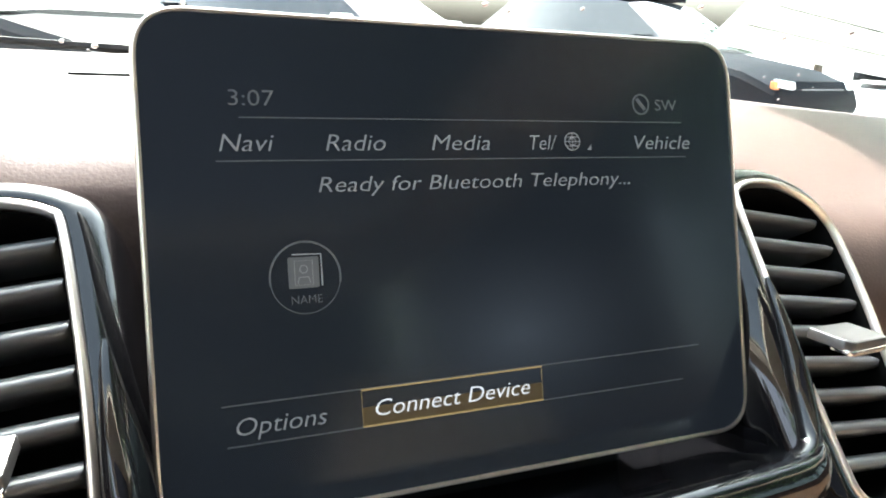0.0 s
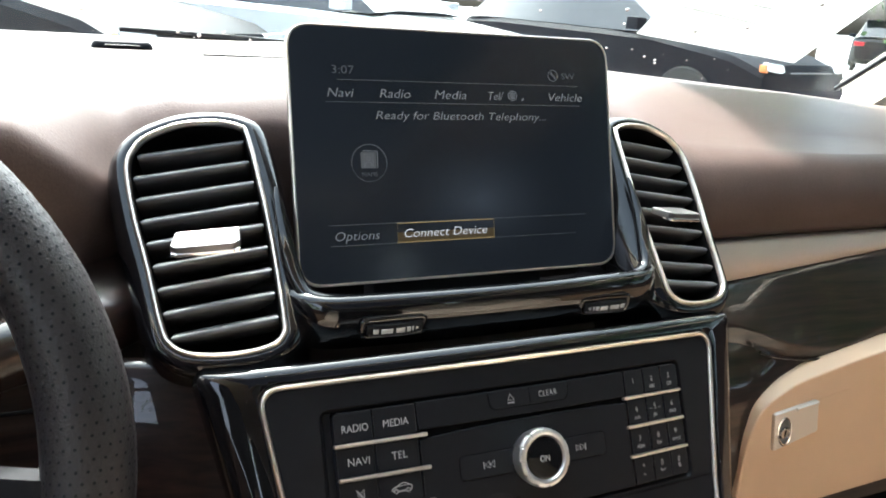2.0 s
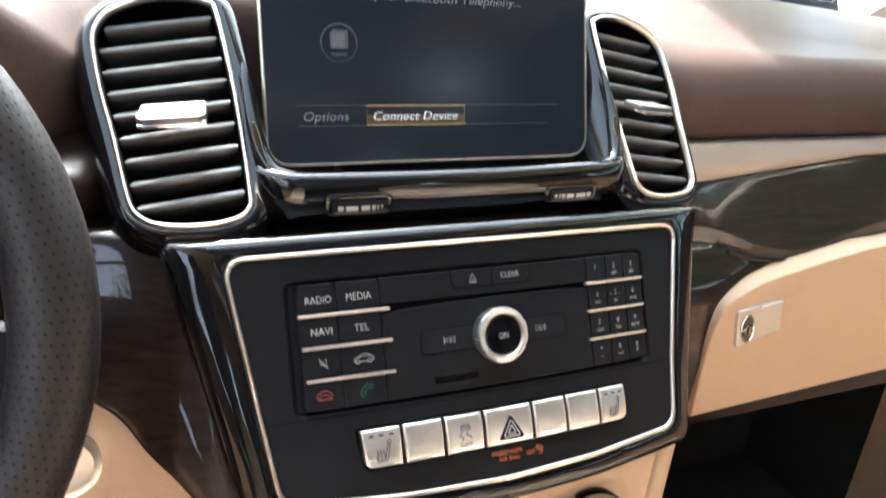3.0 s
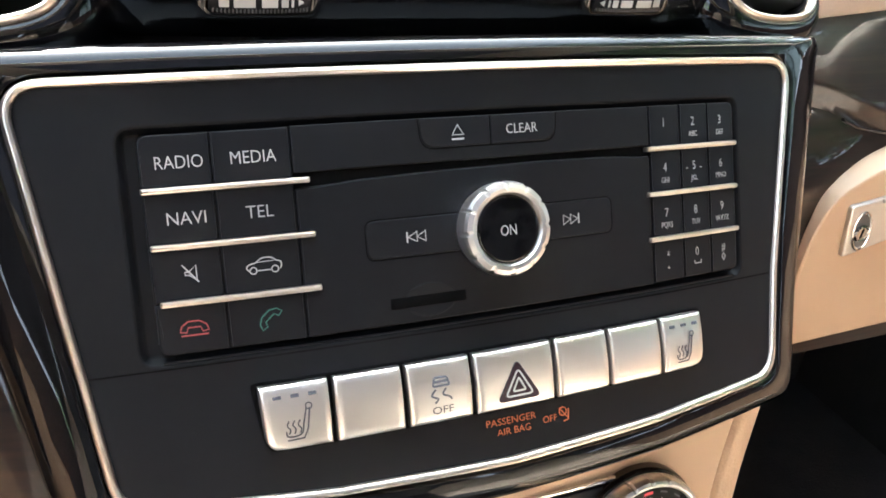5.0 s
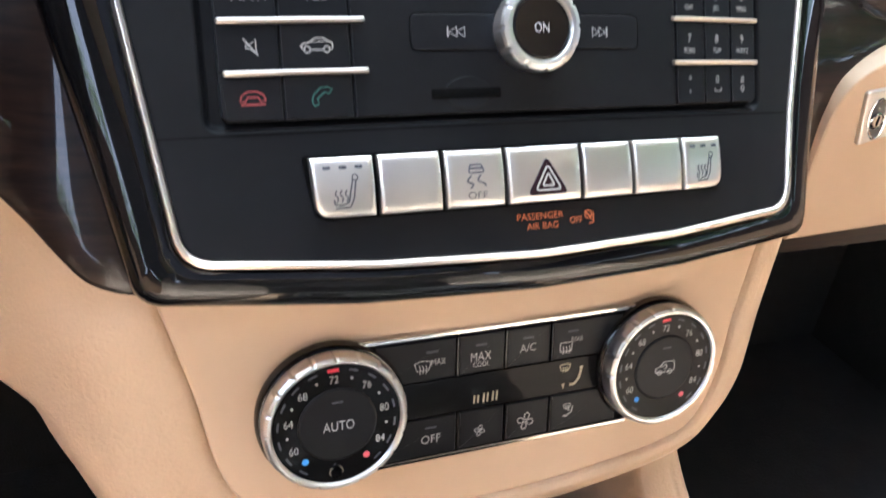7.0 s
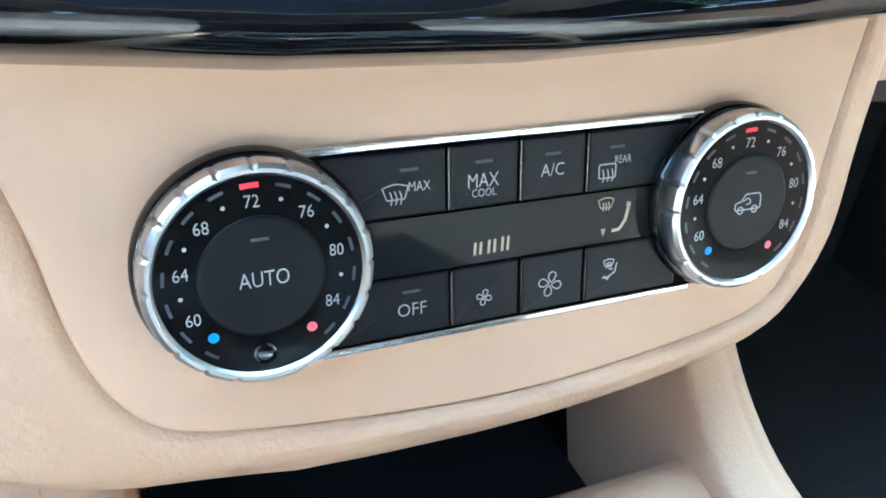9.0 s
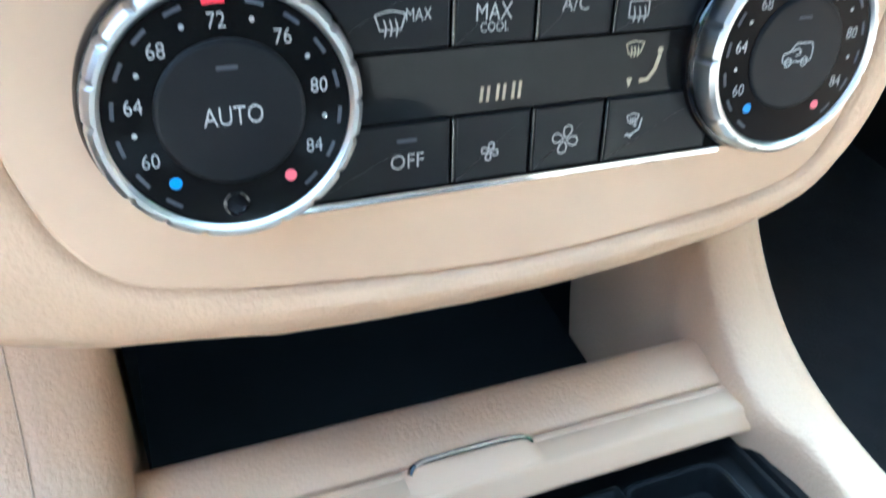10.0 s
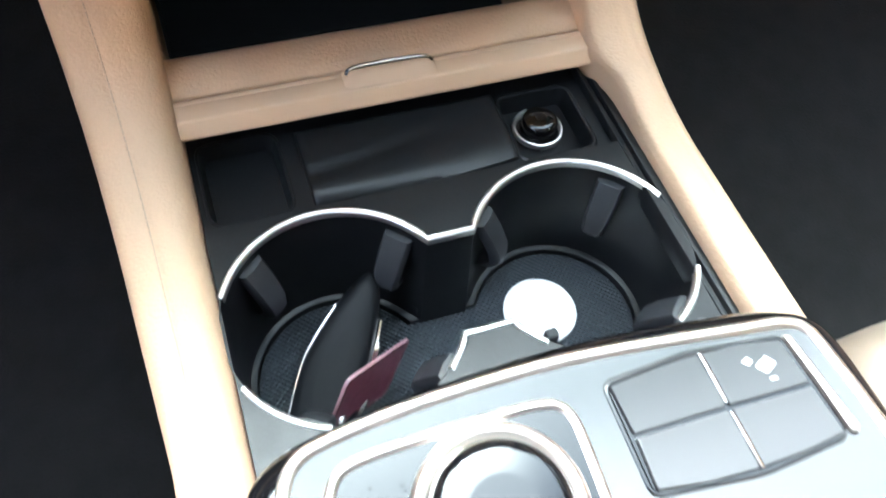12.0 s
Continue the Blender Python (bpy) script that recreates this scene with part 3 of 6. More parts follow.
    # volume knob
    knob = part("volume_knob", on_audio(lathe([(14.2, 0.2), (14.6, 2.0), (15.4, 4.5), (15.9, 8.0), (15.8, 10.6), (15.2, 12.0), (13.6, 12.6), (12.2, 12.3), (11.6, 11.4), (11.3, 10.6)], 0.4, 3.6, 144, (12, 0.55, (3, 4, 5, 6), 0.10))), DIALSILVER, unit, "knurled silver volume knob", smooth=18)
    part("knob_cap", on_audio(lathe([(11.4, 9.0), (11.4, 11.0), (11.0, 11.35), (10.4, 11.4)], 0.4, 3.6, 48)), GLOSS, knob, "gloss black cap")
    part("lettering", on_audio(fitted("ON", 3.6, -2.6, 3.2, 3.4, 11.35)), INK, knob, smooth=0)
    # row of silver switches
    edges = (-85.0, -61.5, -37.4, -13.3, 18.4, 41.8, 66.1, 87.4)
    keys = []
    for i in range(7):
        l0, r0 = edges[i] + 0.95, edges[i + 1] - 0.95
        l1, r1 = edges[i] + (2.0 if i == 0 else 0.95), edges[i + 1] - (1.4 if i == 6 else 0.95)
        rows = []
        for b in range(13):
            g = (0.0, 0.0, 0.012, 0.05, 0.12, 0.3, 0.5, 0.7, 0.85, 0.94, 0.985, 1.0, 1.0)[b]
            row = []
            for a in range(13):
                h = (0.0, 0.0, 0.012, 0.04, 0.12, 0.3, 0.5, 0.7, 0.88, 0.96, 0.988, 1.0, 1.0)[a]
                u, v = (l0 + (r0 - l0) * h) * (1 - g) + (l1 + (r1 - l1) * h) * g, -38.2 - 20.6 * g
                low = a in (0, 12) or b in (0, 12)
                rim = min(h, 1 - h) * (r0 - l0), min(g, 1 - g) * 20.6
                w = -0.5 if low else 3.45 + 0.85 * (1 - (2 * g - 1) ** 2) - 0.9 * max(0.0, 1 - min(rim) / 0.9) ** 2
                if i in (0, 6):                     # outer lower corner is rounded
                    rr, dy = 4.5, v + 58.8
                    dx = u - l1 if i == 0 else r1 - u
                    if dx < rr and dy < rr:
                        q = Vector((rr - dx, rr - dy))
                        k = max(q.x, q.y) / max(1e-6, q.length)
                        dx, dy = rr - q.x * k, rr - q.y * k
                        u, v = (l1 + dx if i == 0 else r1 - dx), -58.8 + dy
                row.append((u, v, w))
            rows.append(row)
        keys.append(part("switch", on_audio(loops(rows, closed=False)), SILVERKEY, unit, "brushed silver switch", smooth=60))
    part("switch_surround", on_audio(plate(dense(rounded([(-86.0, -37.4), (88.2, -37.4), (87.6, -59.8), (-83, -59.8)], [1.5, 1.5, 4, 5], 4), 6), -0.4, 0.1, 0.1), (-80, 88, 6), False), DEEP, unit)
    w = 3.56
    def crowned(bm):
        for v in bm.verts:
            v.co.z += 0.85 * (1 - (2 * (-38.2 - v.co.y) / 20.6 - 1) ** 2)
        return bm
    for i in (0, 6):
        c = (edges[i] + edges[i + 1]) / 2
        for d in (-5.5, 0, 5.5):
            part("indicator", on_audio(crowned(plate(rect(c + d - 1.3, -42.3, c + d + 1.3, -41.2, 0.3, 2), w - 0.2, w + 0.08, 0.03))), DARKINK, keys[i])
        if i == 0:
            c += 0.5
        seat = [stroke(smooth_path([(c + 2.6, -45.8), (c + 1.4, -50.5), (c + 0.4, -54.0), (c - 3.6, -54.4), (c - 4.2, -52.6)], 4), 0.5, w), stroke([(c + 3.6, -46.0), (c + 2.6, -52.4), (c + 1.2, -55.4), (c - 4.0, -55.6)], 0.5, w), stroke(circle_pts(c + 3.4, -45.4, 1.0, 10), 0.4, w, closed=True)]
        for d in (-3.4, -1.7, 0.0):
            seat.append(stroke(smooth_path([(c + d, -53.6), (c + d + 0.5, -52.2), (c + d - 0.4, -50.8), (c + d + 0.3, -49.4)], 3), 0.45, w))
        part("seat_symbol", on_audio(crowned(joined(*seat))), DARKINK, keys[i], smooth=0)
    c = (edges[2] + edges[3]) / 2
    part("car_symbol", on_audio(crowned(joined(stroke(rounded([(c - 2.2, -43.6), (c + 2.2, -43.6), (c + 3.0, -46.4), (c - 3.0, -46.4)], 0.6, 3), 0.6, w, closed=True), stroke([(c - 2.4, -44.9), (c + 2.4, -44.9)], 0.8, w), stroke(smooth_path([(c - 2.0, -47.4), (c - 3.6, -49.4), (c - 1.4, -50.6), (c - 2.6, -52.0)], 4), 0.6, w), stroke(smooth_path([(c + 1.6, -47.4), (c + 0.4, -49.2), (c + 2.8, -50.4), (c + 3.4, -51.4)], 4), 0.6, w)))), material("slate_print", (0.075, 0.09, 0.12), rough=0.6), keys[2], smooth=0)
    part("lettering", on_audio(crowned(fitted("OFF", 2.6, c - 3.6, c + 3.8, -54.4, w))), DARKINK, keys[2], smooth=0)
    c = 3.0
    def tri(s, m=0.0):
        return rounded([(c - 8.7 * s, -56.3 + 4.8 * (1 - s)), (c + 8.7 * s, -56.3 + 4.8 * (1 - s)), (c, -41.8 - 8.8 * (1 - s))], 1.6 * s, 4)
    part("hazard_triangle", on_audio(crowned(plate(tri(1.0), w - 0.4, w + 0.5, 0.3))), material("plum_plastic", (0.022, 0.010, 0.013), rough=0.2), keys[3], "dark hazard triangle with white outlines")
    for s in (0.62, 0.28):
        part("hazard_outline", on_audio(crowned(stroke(tri(s), 0.6, w + 0.5, closed=True))), INK, keys[3], smooth=0)
    for t, l, r_, v0 in (("PASSENGER", -8.4, 11.0, -64.2), ("AIR BAG", -4.6, 8.6, -67.9), ("OFF", 13.8, 19.4, -66.8)):
        part("lettering", on_audio(fitted(t, 2.5, l, r_, v0, -0.6)), AMBER, unit, smooth=0)
    part("airbag_symbol", on_audio(joined(stroke(circle_pts(22.0, -65.2, 1.5, 12), 0.4, -0.5, closed=True), stroke([(20.6, -63.8), (23.6, -67.4)], 0.4, -0.5), stroke([(24.4, -64.6), (24.0, -68.4), (22.0, -68.8)], 0.5, -0.5))), AMBER, unit, smooth=0)


# ---------- gloss surround of the audio unit ----------
def build_surround():
    sur = thing("console_surround", (0, 20, -95), "piano-black gloss surround of the centre panel", "dashboard trim")
    inner = rounded([(-148, 60.5), (148, 60.5), (129.5, -73), (62, -78.8), (0, -80.8), (-62, -78.8), (-129.5, -73)], [12, 12, 14, 40, 60, 40, 14], 8)
    outer = rounded([(-175, 69), (175, 69), (143, -84.5), (68, -91.0), (0, -93.0), (-68, -91.0), (-143, -84.5)], [5, 5, 12, 40, 60, 40, 12], 8)
    def along(s):
        return [Vector(a).lerp(Vector(b), s) for a, b in zip(inner, outer)]
    rings = []
    for s, w, wt in ((-0.02, -6, -6), (-0.02, -0.6, -0.6), (0.02, 0.0, 0.0), (0.2, 0.3, 0.0), (0.45, 0.1, -0.5), (0.7, -0.9, -1.8), (0.88, -3.2, -3.5), (0.97, -7.0, -4.9), (1.0, -11, -11), (1.0, -34, -34), (0.96, -60, -60)):
        ring = []
        for p in along(s):
            f = max(0.0, min(1.0, (p.y - 44.0) / 15.0))
            f = f * f * (3 - 2 * f)
            ring.append((p.x, p.y, w + (wt - w) * f))
        rings.append(ring)
    bm = loops(rings)
    for c in range(-170, 171, 10):
        bmesh.ops.bisect_plane(bm, geom=bm.verts[:] + bm.edges[:] + bm.faces[:], plane_co=(c, 0, 0), plane_no=(1, 0, 0))
    part("surround_frame", on_audio(bm), GLOSS, sur)
    # band with the two thumbwheels, below the display
    prof = [(64, 53.5), (56, 53.6), (51.4, 55.6), (49.4, 59), (48.2, 63), (46.6, 69), (45.8, 75), (46.4, 80), (48.6, 84), (52, 86), (58, 84.5), (66, 76), (84, 68), (112, 64), (112, 40)]
    secs = []
    for i in range(41):
        x = -152 + i * 7.6
        secs.append([(x, y + BEND * x * x * 0.75 + 0.03 * max(0.0, abs(x) - 100) ** 2, z) for y, z in prof])
    part("thumbwheel_band", finish(sheet(secs)), GLOSS, sur, smooth=60)
    # sides of the cradle that holds the display
    for s in (-1, 1):
        side = smooth_path([(s * x, y, z) for x, y, z in ((92, 60, 80), (106, 63, 81.5), (114, 69, 85), (118.5, 79, 96), (120.5, 92, 114), (121, 108, 134))], 5)
        part("cradle_side", finish(tube(side, [4.6] * (len(side) - 8) + [4.2, 3.8, 3.4, 3.0, 2.6, 2.2, 1.6, 0.8], 10)), GLOSS, sur)
    for x0, x1 in ((-85, -53), (54, 85)):
        c = (x0 + x1) / 2
        yy = 45.6 + BEND * c * c * 0.75
        F = leaning(c, yy - 0.5, 68.4, -6)
        h = (x1 - x0) / 2
        part("wheel_well", finish(frame_ring(dense(rect(-h - 2, -5.2, h + 2, 5.2, 3.5, 5), 5), [(-2.4, -6), (-2.2, -0.6), (-1.4, 0.1), (0.0, 0.3), (1.4, -0.2), (2.0, -1.0)]), F), GLOSS, sur)
        part("well_back", finish(plate(rect(-h - 0.5, -3.8, h + 0.5, 3.8, 2.5, 4), -7, -0.4, 0.2), F), DEEP, sur)
        rings = []
        for i in range(15):
            u = -h + 2 * h * i / 14
            bulge = 2.9 * math.sqrt(max(0.02, 1 - (u / h) ** 2 * 0.9))
            rings.append([(u, -3.7, -1.5), (u, -3.4, bulge - 0.9), (u, -1.8, bulge), (u, 1.8, bulge), (u, 3.4, bulge - 0.9), (u, 3.7, -1.5)])
        wheel = part("thumbwheel", finish(loops(rings, True, True), F), MATTE, sur, "ribbed black thumbwheel with white marks")
        for i in range(26):
            u = -h * 0.92 + 1.84 * h * i / 25
            bulge = 2.9 * math.sqrt(max(0.02, 1 - (u / h) ** 2 * 0.9))
            part("rib", finish(block(u - 0.25, -3.2, bulge - 1.4, u + 0.25, -1.9, bulge + 0.2, 0.1, 0.1), F), SLAT, wheel)
        s = 1 if x0 < 0 else -1
        for u0, u1 in ((-13, -10), (-8.6, -2), (0, 5), (6.2, 8.4), (9.4, 10.2)):
            a, b = sorted((s * u0, s * u1))
            bulge = 2.9 * math.sqrt(max(0.02, 1 - ((a + b) / 2 / h) ** 2 * 0.9))
            part("mark", finish(plate(rect(a, -1.4, b, 1.3, 0.2, 2), bulge - 0.8, bulge + 0.25, 0.05), F), INK, wheel)
        bulge = 2.9 * math.sqrt(1 - 0.72 * 0.9)
        part("mark", finish(plate([(s * 11.6, -1.3), (s * 13.6, 0.0), (s * 11.6, 1.3)], bulge - 1.0, bulge + 0.35, 0.05), F), INK, wheel)


# ---------- air vents ----------
VENT = [(-15, 62.5), (-11, 66.8), (-3, 69), (6, 69.4), (20, 67.6), (31, 63.6), (43.5, 55.5), (49.6, 44.5), (50.2, 34), (47, 18), (42, 0), (34, -24), (24.5, -56), (18.5, -67), (7, -72.6), (-14, -72.6), (-32, -68.5), (-40, -61), (-39.6, -48), (-31, 0), (-22, 38)]


def build_vent(side):
    s = 1 if side > 0 else -1
    F = leaning(155 * s, 104, 113, 42, 15 * s)
    o = [(p.x * s, p.y) for p in smooth_path([(x, y) for x, y in VENT], 4, True)]
    v = thing("air_vent", (155 * s, 104, 62), "chrome-ringed dashboard air vent with black slats" + (" beside the steering wheel" if s < 0 else " on the passenger side"), "air vent", "dashboard air vents")
    part("chrome_ring", finish(frame_ring(o, [(-2.9, -4), (-2.7, -0.3), (-2.0, 0.9), (-1.1, 1.2), (-0.2, 0.7), (0.3, -0.5), (0.3, -4)]), F), SATIN, v, "satin chrome ring")
    part("gloss_pod", finish(loops([[(p.x, p.y, w) for p in offset(o, a)] for a, w in ((0.2, -3), (0.3, -0.8), (1.5, -0.3), (4.0, -1.0), (7.0, -3.2), (9.6, -7.4), (11.4, -13.5), (12.6, -24), (13.0, -42), (12.0, -60))]), F), GLOSS, v, "gloss black pod")
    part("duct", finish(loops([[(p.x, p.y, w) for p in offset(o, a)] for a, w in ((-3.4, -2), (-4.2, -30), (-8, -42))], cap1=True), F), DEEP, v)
    inner = offset(o, -3.8)
    slope = 0.22 * s                 # the slats fall towards the outer side
    for i in range(9):
        cv = 55.5 - 14.1 * i
        xs = []
        for a, b in zip(inner, inner[1:] + inner[:1]):
            da, db = a.y - cv + slope * a.x, b.y - cv + slope * b.x
            if da * db < 0:
                xs.append(a.x - (b.x - a.x) * da / (db - da))
        if len(xs) < 2:
            continue
        x0, x1 = min(xs) + 0.2, max(xs) - 0.2
        rings = []
        for u in (x0, x0 + 1.2, x1 - 1.2, x1):
            e = 0.55 if u in (x0, x1) else 1.0
            rings.append([(u, cv - slope * u + dv * e, w) for dv, w in ((-1.8, -3.5), (-2.9, -4.4), (-3.6, -7), (-1.0, -24), (0.6, -24), (1.2, -15), (2.8, -9.0), (2.8, -7.4), (2.3, -6.0), (1.4, -4.8), (0.4, -3.9), (-0.7, -3.4))])
        part("slat", finish(loops(rings, True, True), F), SLAT, v)
    # horizontal fin to aim the air
    T = Matrix.Translation(((-161 if s < 0 else 154), 92, (110 if s < 0 else 112))) @ Matrix.Rotation(radians(15 * s), 4, "Z") @ Matrix.Rotation(radians(7 * s), 4, "Y") @ Matrix.Rotation(radians(12 if s < 0 else 1), 4, "X")
    fin = rounded([(-17, 9), (-18, -6), (-15, -9.2), (15, -9.2), (18, -6), (17, 9)], [1, 2, 3, 3, 2, 1], 4)
    t = part("tab", finish(plate(fin, -2.4, 1.8, 0.9, True), T), TABSILVER, v, "silver adjusting tab")
    part("tab_edge", finish(plate([(p.x * 0.99, p.y * 0.5 - 5.4) for p in fin], -3.6, -1.6, 0.6, True), T), CHROME, t)


# ---------- display ----------
def build_display():
    d = thing("display_screen", (0, 120, 76), "free-standing black dashboard display showing a phone menu", "display screen")
    o = rect(-109.4, -75.4, 109.4, 75.4, 15, 8)
    part("housing", finish(loops([[(p.x, p.y, w) for p in offset(o, a)] for a, w in ((0.4, -1.4), (0.6, -4), (-0.6, -9), (-5, -14), (-20, -18))], cap1=True), SCREENF), MATTE, d)
    part("rim", finish(frame_ring(o, [(-0.9, -1.0), (-0.8, 0.3), (0.0, 0.5), (0.7, 0.1), (0.9, -1.6)]), SCREENF), SATIN, d, "thin silver rim")
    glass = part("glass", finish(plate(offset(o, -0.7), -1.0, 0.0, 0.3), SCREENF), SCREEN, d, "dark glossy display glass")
    part("foot", finish(plate(rect(-60, -112, 60, -60, 6, 3), -34, -16, 2, True), SCREENF), MATTE, d)

    def ui(bm, mat=UI):
        part("display_graphic", finish(bm, SCREENF), mat, glass, smooth=0)
    sh = 0.22
    for t, l, r in (("Navi", -87.2, -71.0), ("Radio", -54.9, -35.2), ("Media", -19.2, 2.4), ("Tel/", 18.0, 29.0), ("Vehicle", 62.6, 88.4)):
        ui(fitted(t, 5.4, l, r, 36.6, 0.02, sh))
    ui(joined(stroke(circle_pts(35.4, 36.8, 3.1, 20), 0.4, 0.05, closed=True), stroke(circle_pts(35.4, 36.8, 1.4, 16), 0.3, 0.05, closed=True), stroke([(32.4, 36.8), (38.4, 36.8)], 0.3, 0.05), stroke([(35.4, 39.8), (35.4, 33.8)], 0.3, 0.05), stroke([(33.0, 38.4), (37.8, 38.4)], 0.3, 0.05), stroke([(33.0, 35.2), (37.8, 35.2)], 0.3, 0.05)))
    ui(plate([(41.6, 33.8), (43.4, 33.8), (43.4, 35.8)], 0.0, 0.1, 0.02))
    ui(fitted("Ready for Bluetooth Telephony...", 5.0, -58.0, 59.4, 23.6, 0.02, sh))
    ui(fitted("3:07", 5.0, -83.8, -70.2, 50.0, 0.02), UIDIM)
    ui(fitted("SW", 4.2, 73.0, 83.0, 50.6, 0.02), UIDIM)
    ui(joined(stroke(circle_pts(66.4, 50.6, 3.6, 20), 0.6, 0.05, closed=True), stroke([(64.6, 52.6), (68.2, 48.6)], 1.4, 0.05)), UIDIM)
    for v0, l, r, m in ((44.0, -81, 85, UIDIM), (31.0, -88.4, 86, UIDIM), (-40.9, -91, 87, UIDIM), (-53.0, -90, 78.5, UIDIM)):
        ui(stroke([(l, v0), (r, v0)], 0.32, 0.03), m)
    ui(stroke(rect(-48.2, -52.8, 17.2, -41.3), 0.5, 0.05, closed=True), UIAMBER)
    ui(plate(rect(-48.0, -52.6, 17.0, -46.8), 0.01, 0.035, 0.005), material("display_amber_fill", (0.02, 0.015, 0.01), rough=0.4, emit=(0.6, 0.42, 0.15), power=0.006))
    ui(fitted("Options", 5.4, -87.0, -59.6, -47.3, 0.05, sh))
    ui(fitted("Connect Device", 5.4, -43.8, 12.2, -47.3, 0.12, sh), UIBRIGHT)
    ui(stroke(circle_pts(-63.7, -4.8, 11.0, 30, -10, 190), 0.6, 0.04), UIDIM)
    ui(stroke(circle_pts(-63.7, -4.8, 11.0, 30, 190, 350), 0.25, 0.04), UIDIM)
    ui(plate(rect(-69.0, -8.0, -59.4, 1.6, 0.6, 2), 0.02, 0.08, 0.02), UIDIM)
    ui(stroke([(-58.6, -7.6), (-58.6, 2.2), (-67.6, 2.4)], 0.5, 0.05), UI)
    ui(joined(stroke(circle_pts(-64.2, -2.2, 1.2, 10), 0.4, 0.1, closed=True), stroke([(-66.2, -6.4), (-65.6, -4.6), (-62.8, -4.6), (-62.2, -6.4)], 0.4, 0.1), stroke(rect(-67, -7, -61.4, 0.4), 0.25, 0.1, closed=True)), UI)
    ui(fitted("NAME", 2.6, -68.4, -58.8, -11.4, 0.04), UIDIM)


# ---------- climate controls ----------
def build_climate():
    unit = thing("climate_control", (0, -45, -200), "climate control panel with two silver dials in a beige surround", "climate control")
    on = lambda bm, cuts=None: finish(bm, CLIMATE, 0.0, cuts)
    seam_r = [(139, 62), (127, 18), (121, -12), (113, -31), (98, -43), (55, -49), (0, -52)]
    seam = [(x, y) for x, y in seam_r] + [(-x, y) for x, y in reversed(seam_r[:-1])]
    so = smooth_path(seam, 5)
    so = [(p.x, p.y) for p in so]
    bow = 0.00035
    bm = plate(so, -10, 0.0, 1.2)
    part("beige_plate", finish(bm, CLIMATE, bow, (-130, 131, 10)), BEIGEPLASTIC, unit, "smooth beige plate", smooth=39)
    # padded cover round the plate, running out to the driver's knee panel as one skin
    cover = smooth_path(seam + [(-146, 90), (-152, 122)], 5)
    prof = ((0.1, -3.0), (0.6, -0.8), (3, 1.4), (8, 2.4), (15, 1.0), (24, -4.0), (33, -12), (41, -24), (46, -42), (46, -66))
    # seam point on the driver's side, and where its strip of the cover ends in x and z
    runs = (((-55, -49), (-60, -211.5)), ((-98, -43), (-112, -214.4)), ((-113, -31), (-155.5, -197.6)), ((-121, -12), (-179, -168)), ((-127, 18), (-207, -143)), ((-139, 62), (-330, -134)), ((-146, 90), (-760, -122)), ((-152, 122), (-760, 10)))
    SPREAD = ((0, 0.0), (20, 0.05), (36, 0.11), (52, 0.18), (68, 0.26), (84, 0.43), (102, 0.6))      # how far the cover bulges out below, against the distance from the middle
    ends, steps = [], 5
    first = next(i for i, p in enumerate(cover) if (p - Vector(runs[0][0])).length < 0.01)
    path_b = smooth_path([Vector(q) for _, q in runs], steps)
    for i in range(len(cover)):
        ends.append(path_b[min(i - first, len(path_b) - 1)] if i >= first else path_b[0])
    def spread_at(d):
        for (d0, f0), (d1, f1) in zip(SPREAD, SPREAD[1:]):
            if d0 <= d <= d1:
                return f0 + (f1 - f0) * blend(d0, d1, d)
        return 0.0 if d < 0 else SPREAD[-1][1]
    rows_n = 34
    rings = []
    for k in range(rows_n):
        t = k / (rows_n - 1)
        r = t * (len(prof) - 1)
        j = min(int(r), len(prof) - 2)
        aa, ww = prof[j][0] + (prof[j + 1][0] - prof[j][0]) * (r - j), prof[j][1] + (prof[j + 1][1] - prof[j][1]) * (r - j)
        out_a, out_b = offset(cover, aa), offset(cover, aa * 0.58 if aa < 42 else aa * 0.5)
        row = []
        for i, p0 in enumerate(cover):
            f = max(0.0, min(1.0, (p0.y + 46) / 34.0))
            f = f * f * (3 - 2 * f) * 0.7
            f = max(f, spread_at(-p0.x))
            q = out_b[i].lerp(out_a[i], f)
            here = CLIMATE @ Vector((q.x, q.y, ww - bow * q.x * q.x))
            g = max(0.0, min(1.0, (-p0.x - 60) / 42.0)) if i >= first else 0.0
            g = g * g * (3 - 2 * g)
            if g:
                root = CLIMATE @ Vector((p0.x, p0.y, -bow * p0.x * p0.x))
                e = ends[i]
                run = math.hypot(e.x - root.x, e.y - root.z)
                u = min(1.0, t / 0.84) ** (1 + max(0.0, math.log(run / 60.0) / math.log(4.0)))
                x, z = root.x + (e.x - root.x) * u, root.z + (e.y - root.z) * u
                d = u * run
                near = max(0.0, 1 - d / 40.0) * (1 - blend(42, 66, p0.y))
                y = root.y * near + knee_depth(x, z) * (1 - near)
                y += 3.0 * blend(42, 66, p0.y) + 3.0 * math.exp(-(d / 1.4) ** 2) - 2.0 * math.exp(-((d - 9) / 9) ** 2)
                y += 12.0 * max(0.0, 1 - (run - d) / 16.0) ** 2 + max(0.0, t - 0.84) / 0.16 * 60.0
                here = here.lerp(Vector((x, y, z)), g)
            row.append(tuple(here))
        rings.append(row)
    part("padded_roll", finish(loops(rings, closed=False)), BEIGE, unit, "grained beige padded cover", smooth=70)
    part("panel_base", on(plate(rounded([(-80, -26), (80, -26), (80, 30.4), (-80, 30.4)], 3, 3), 0.0, 0.4, 0.1)), DEEP, unit)
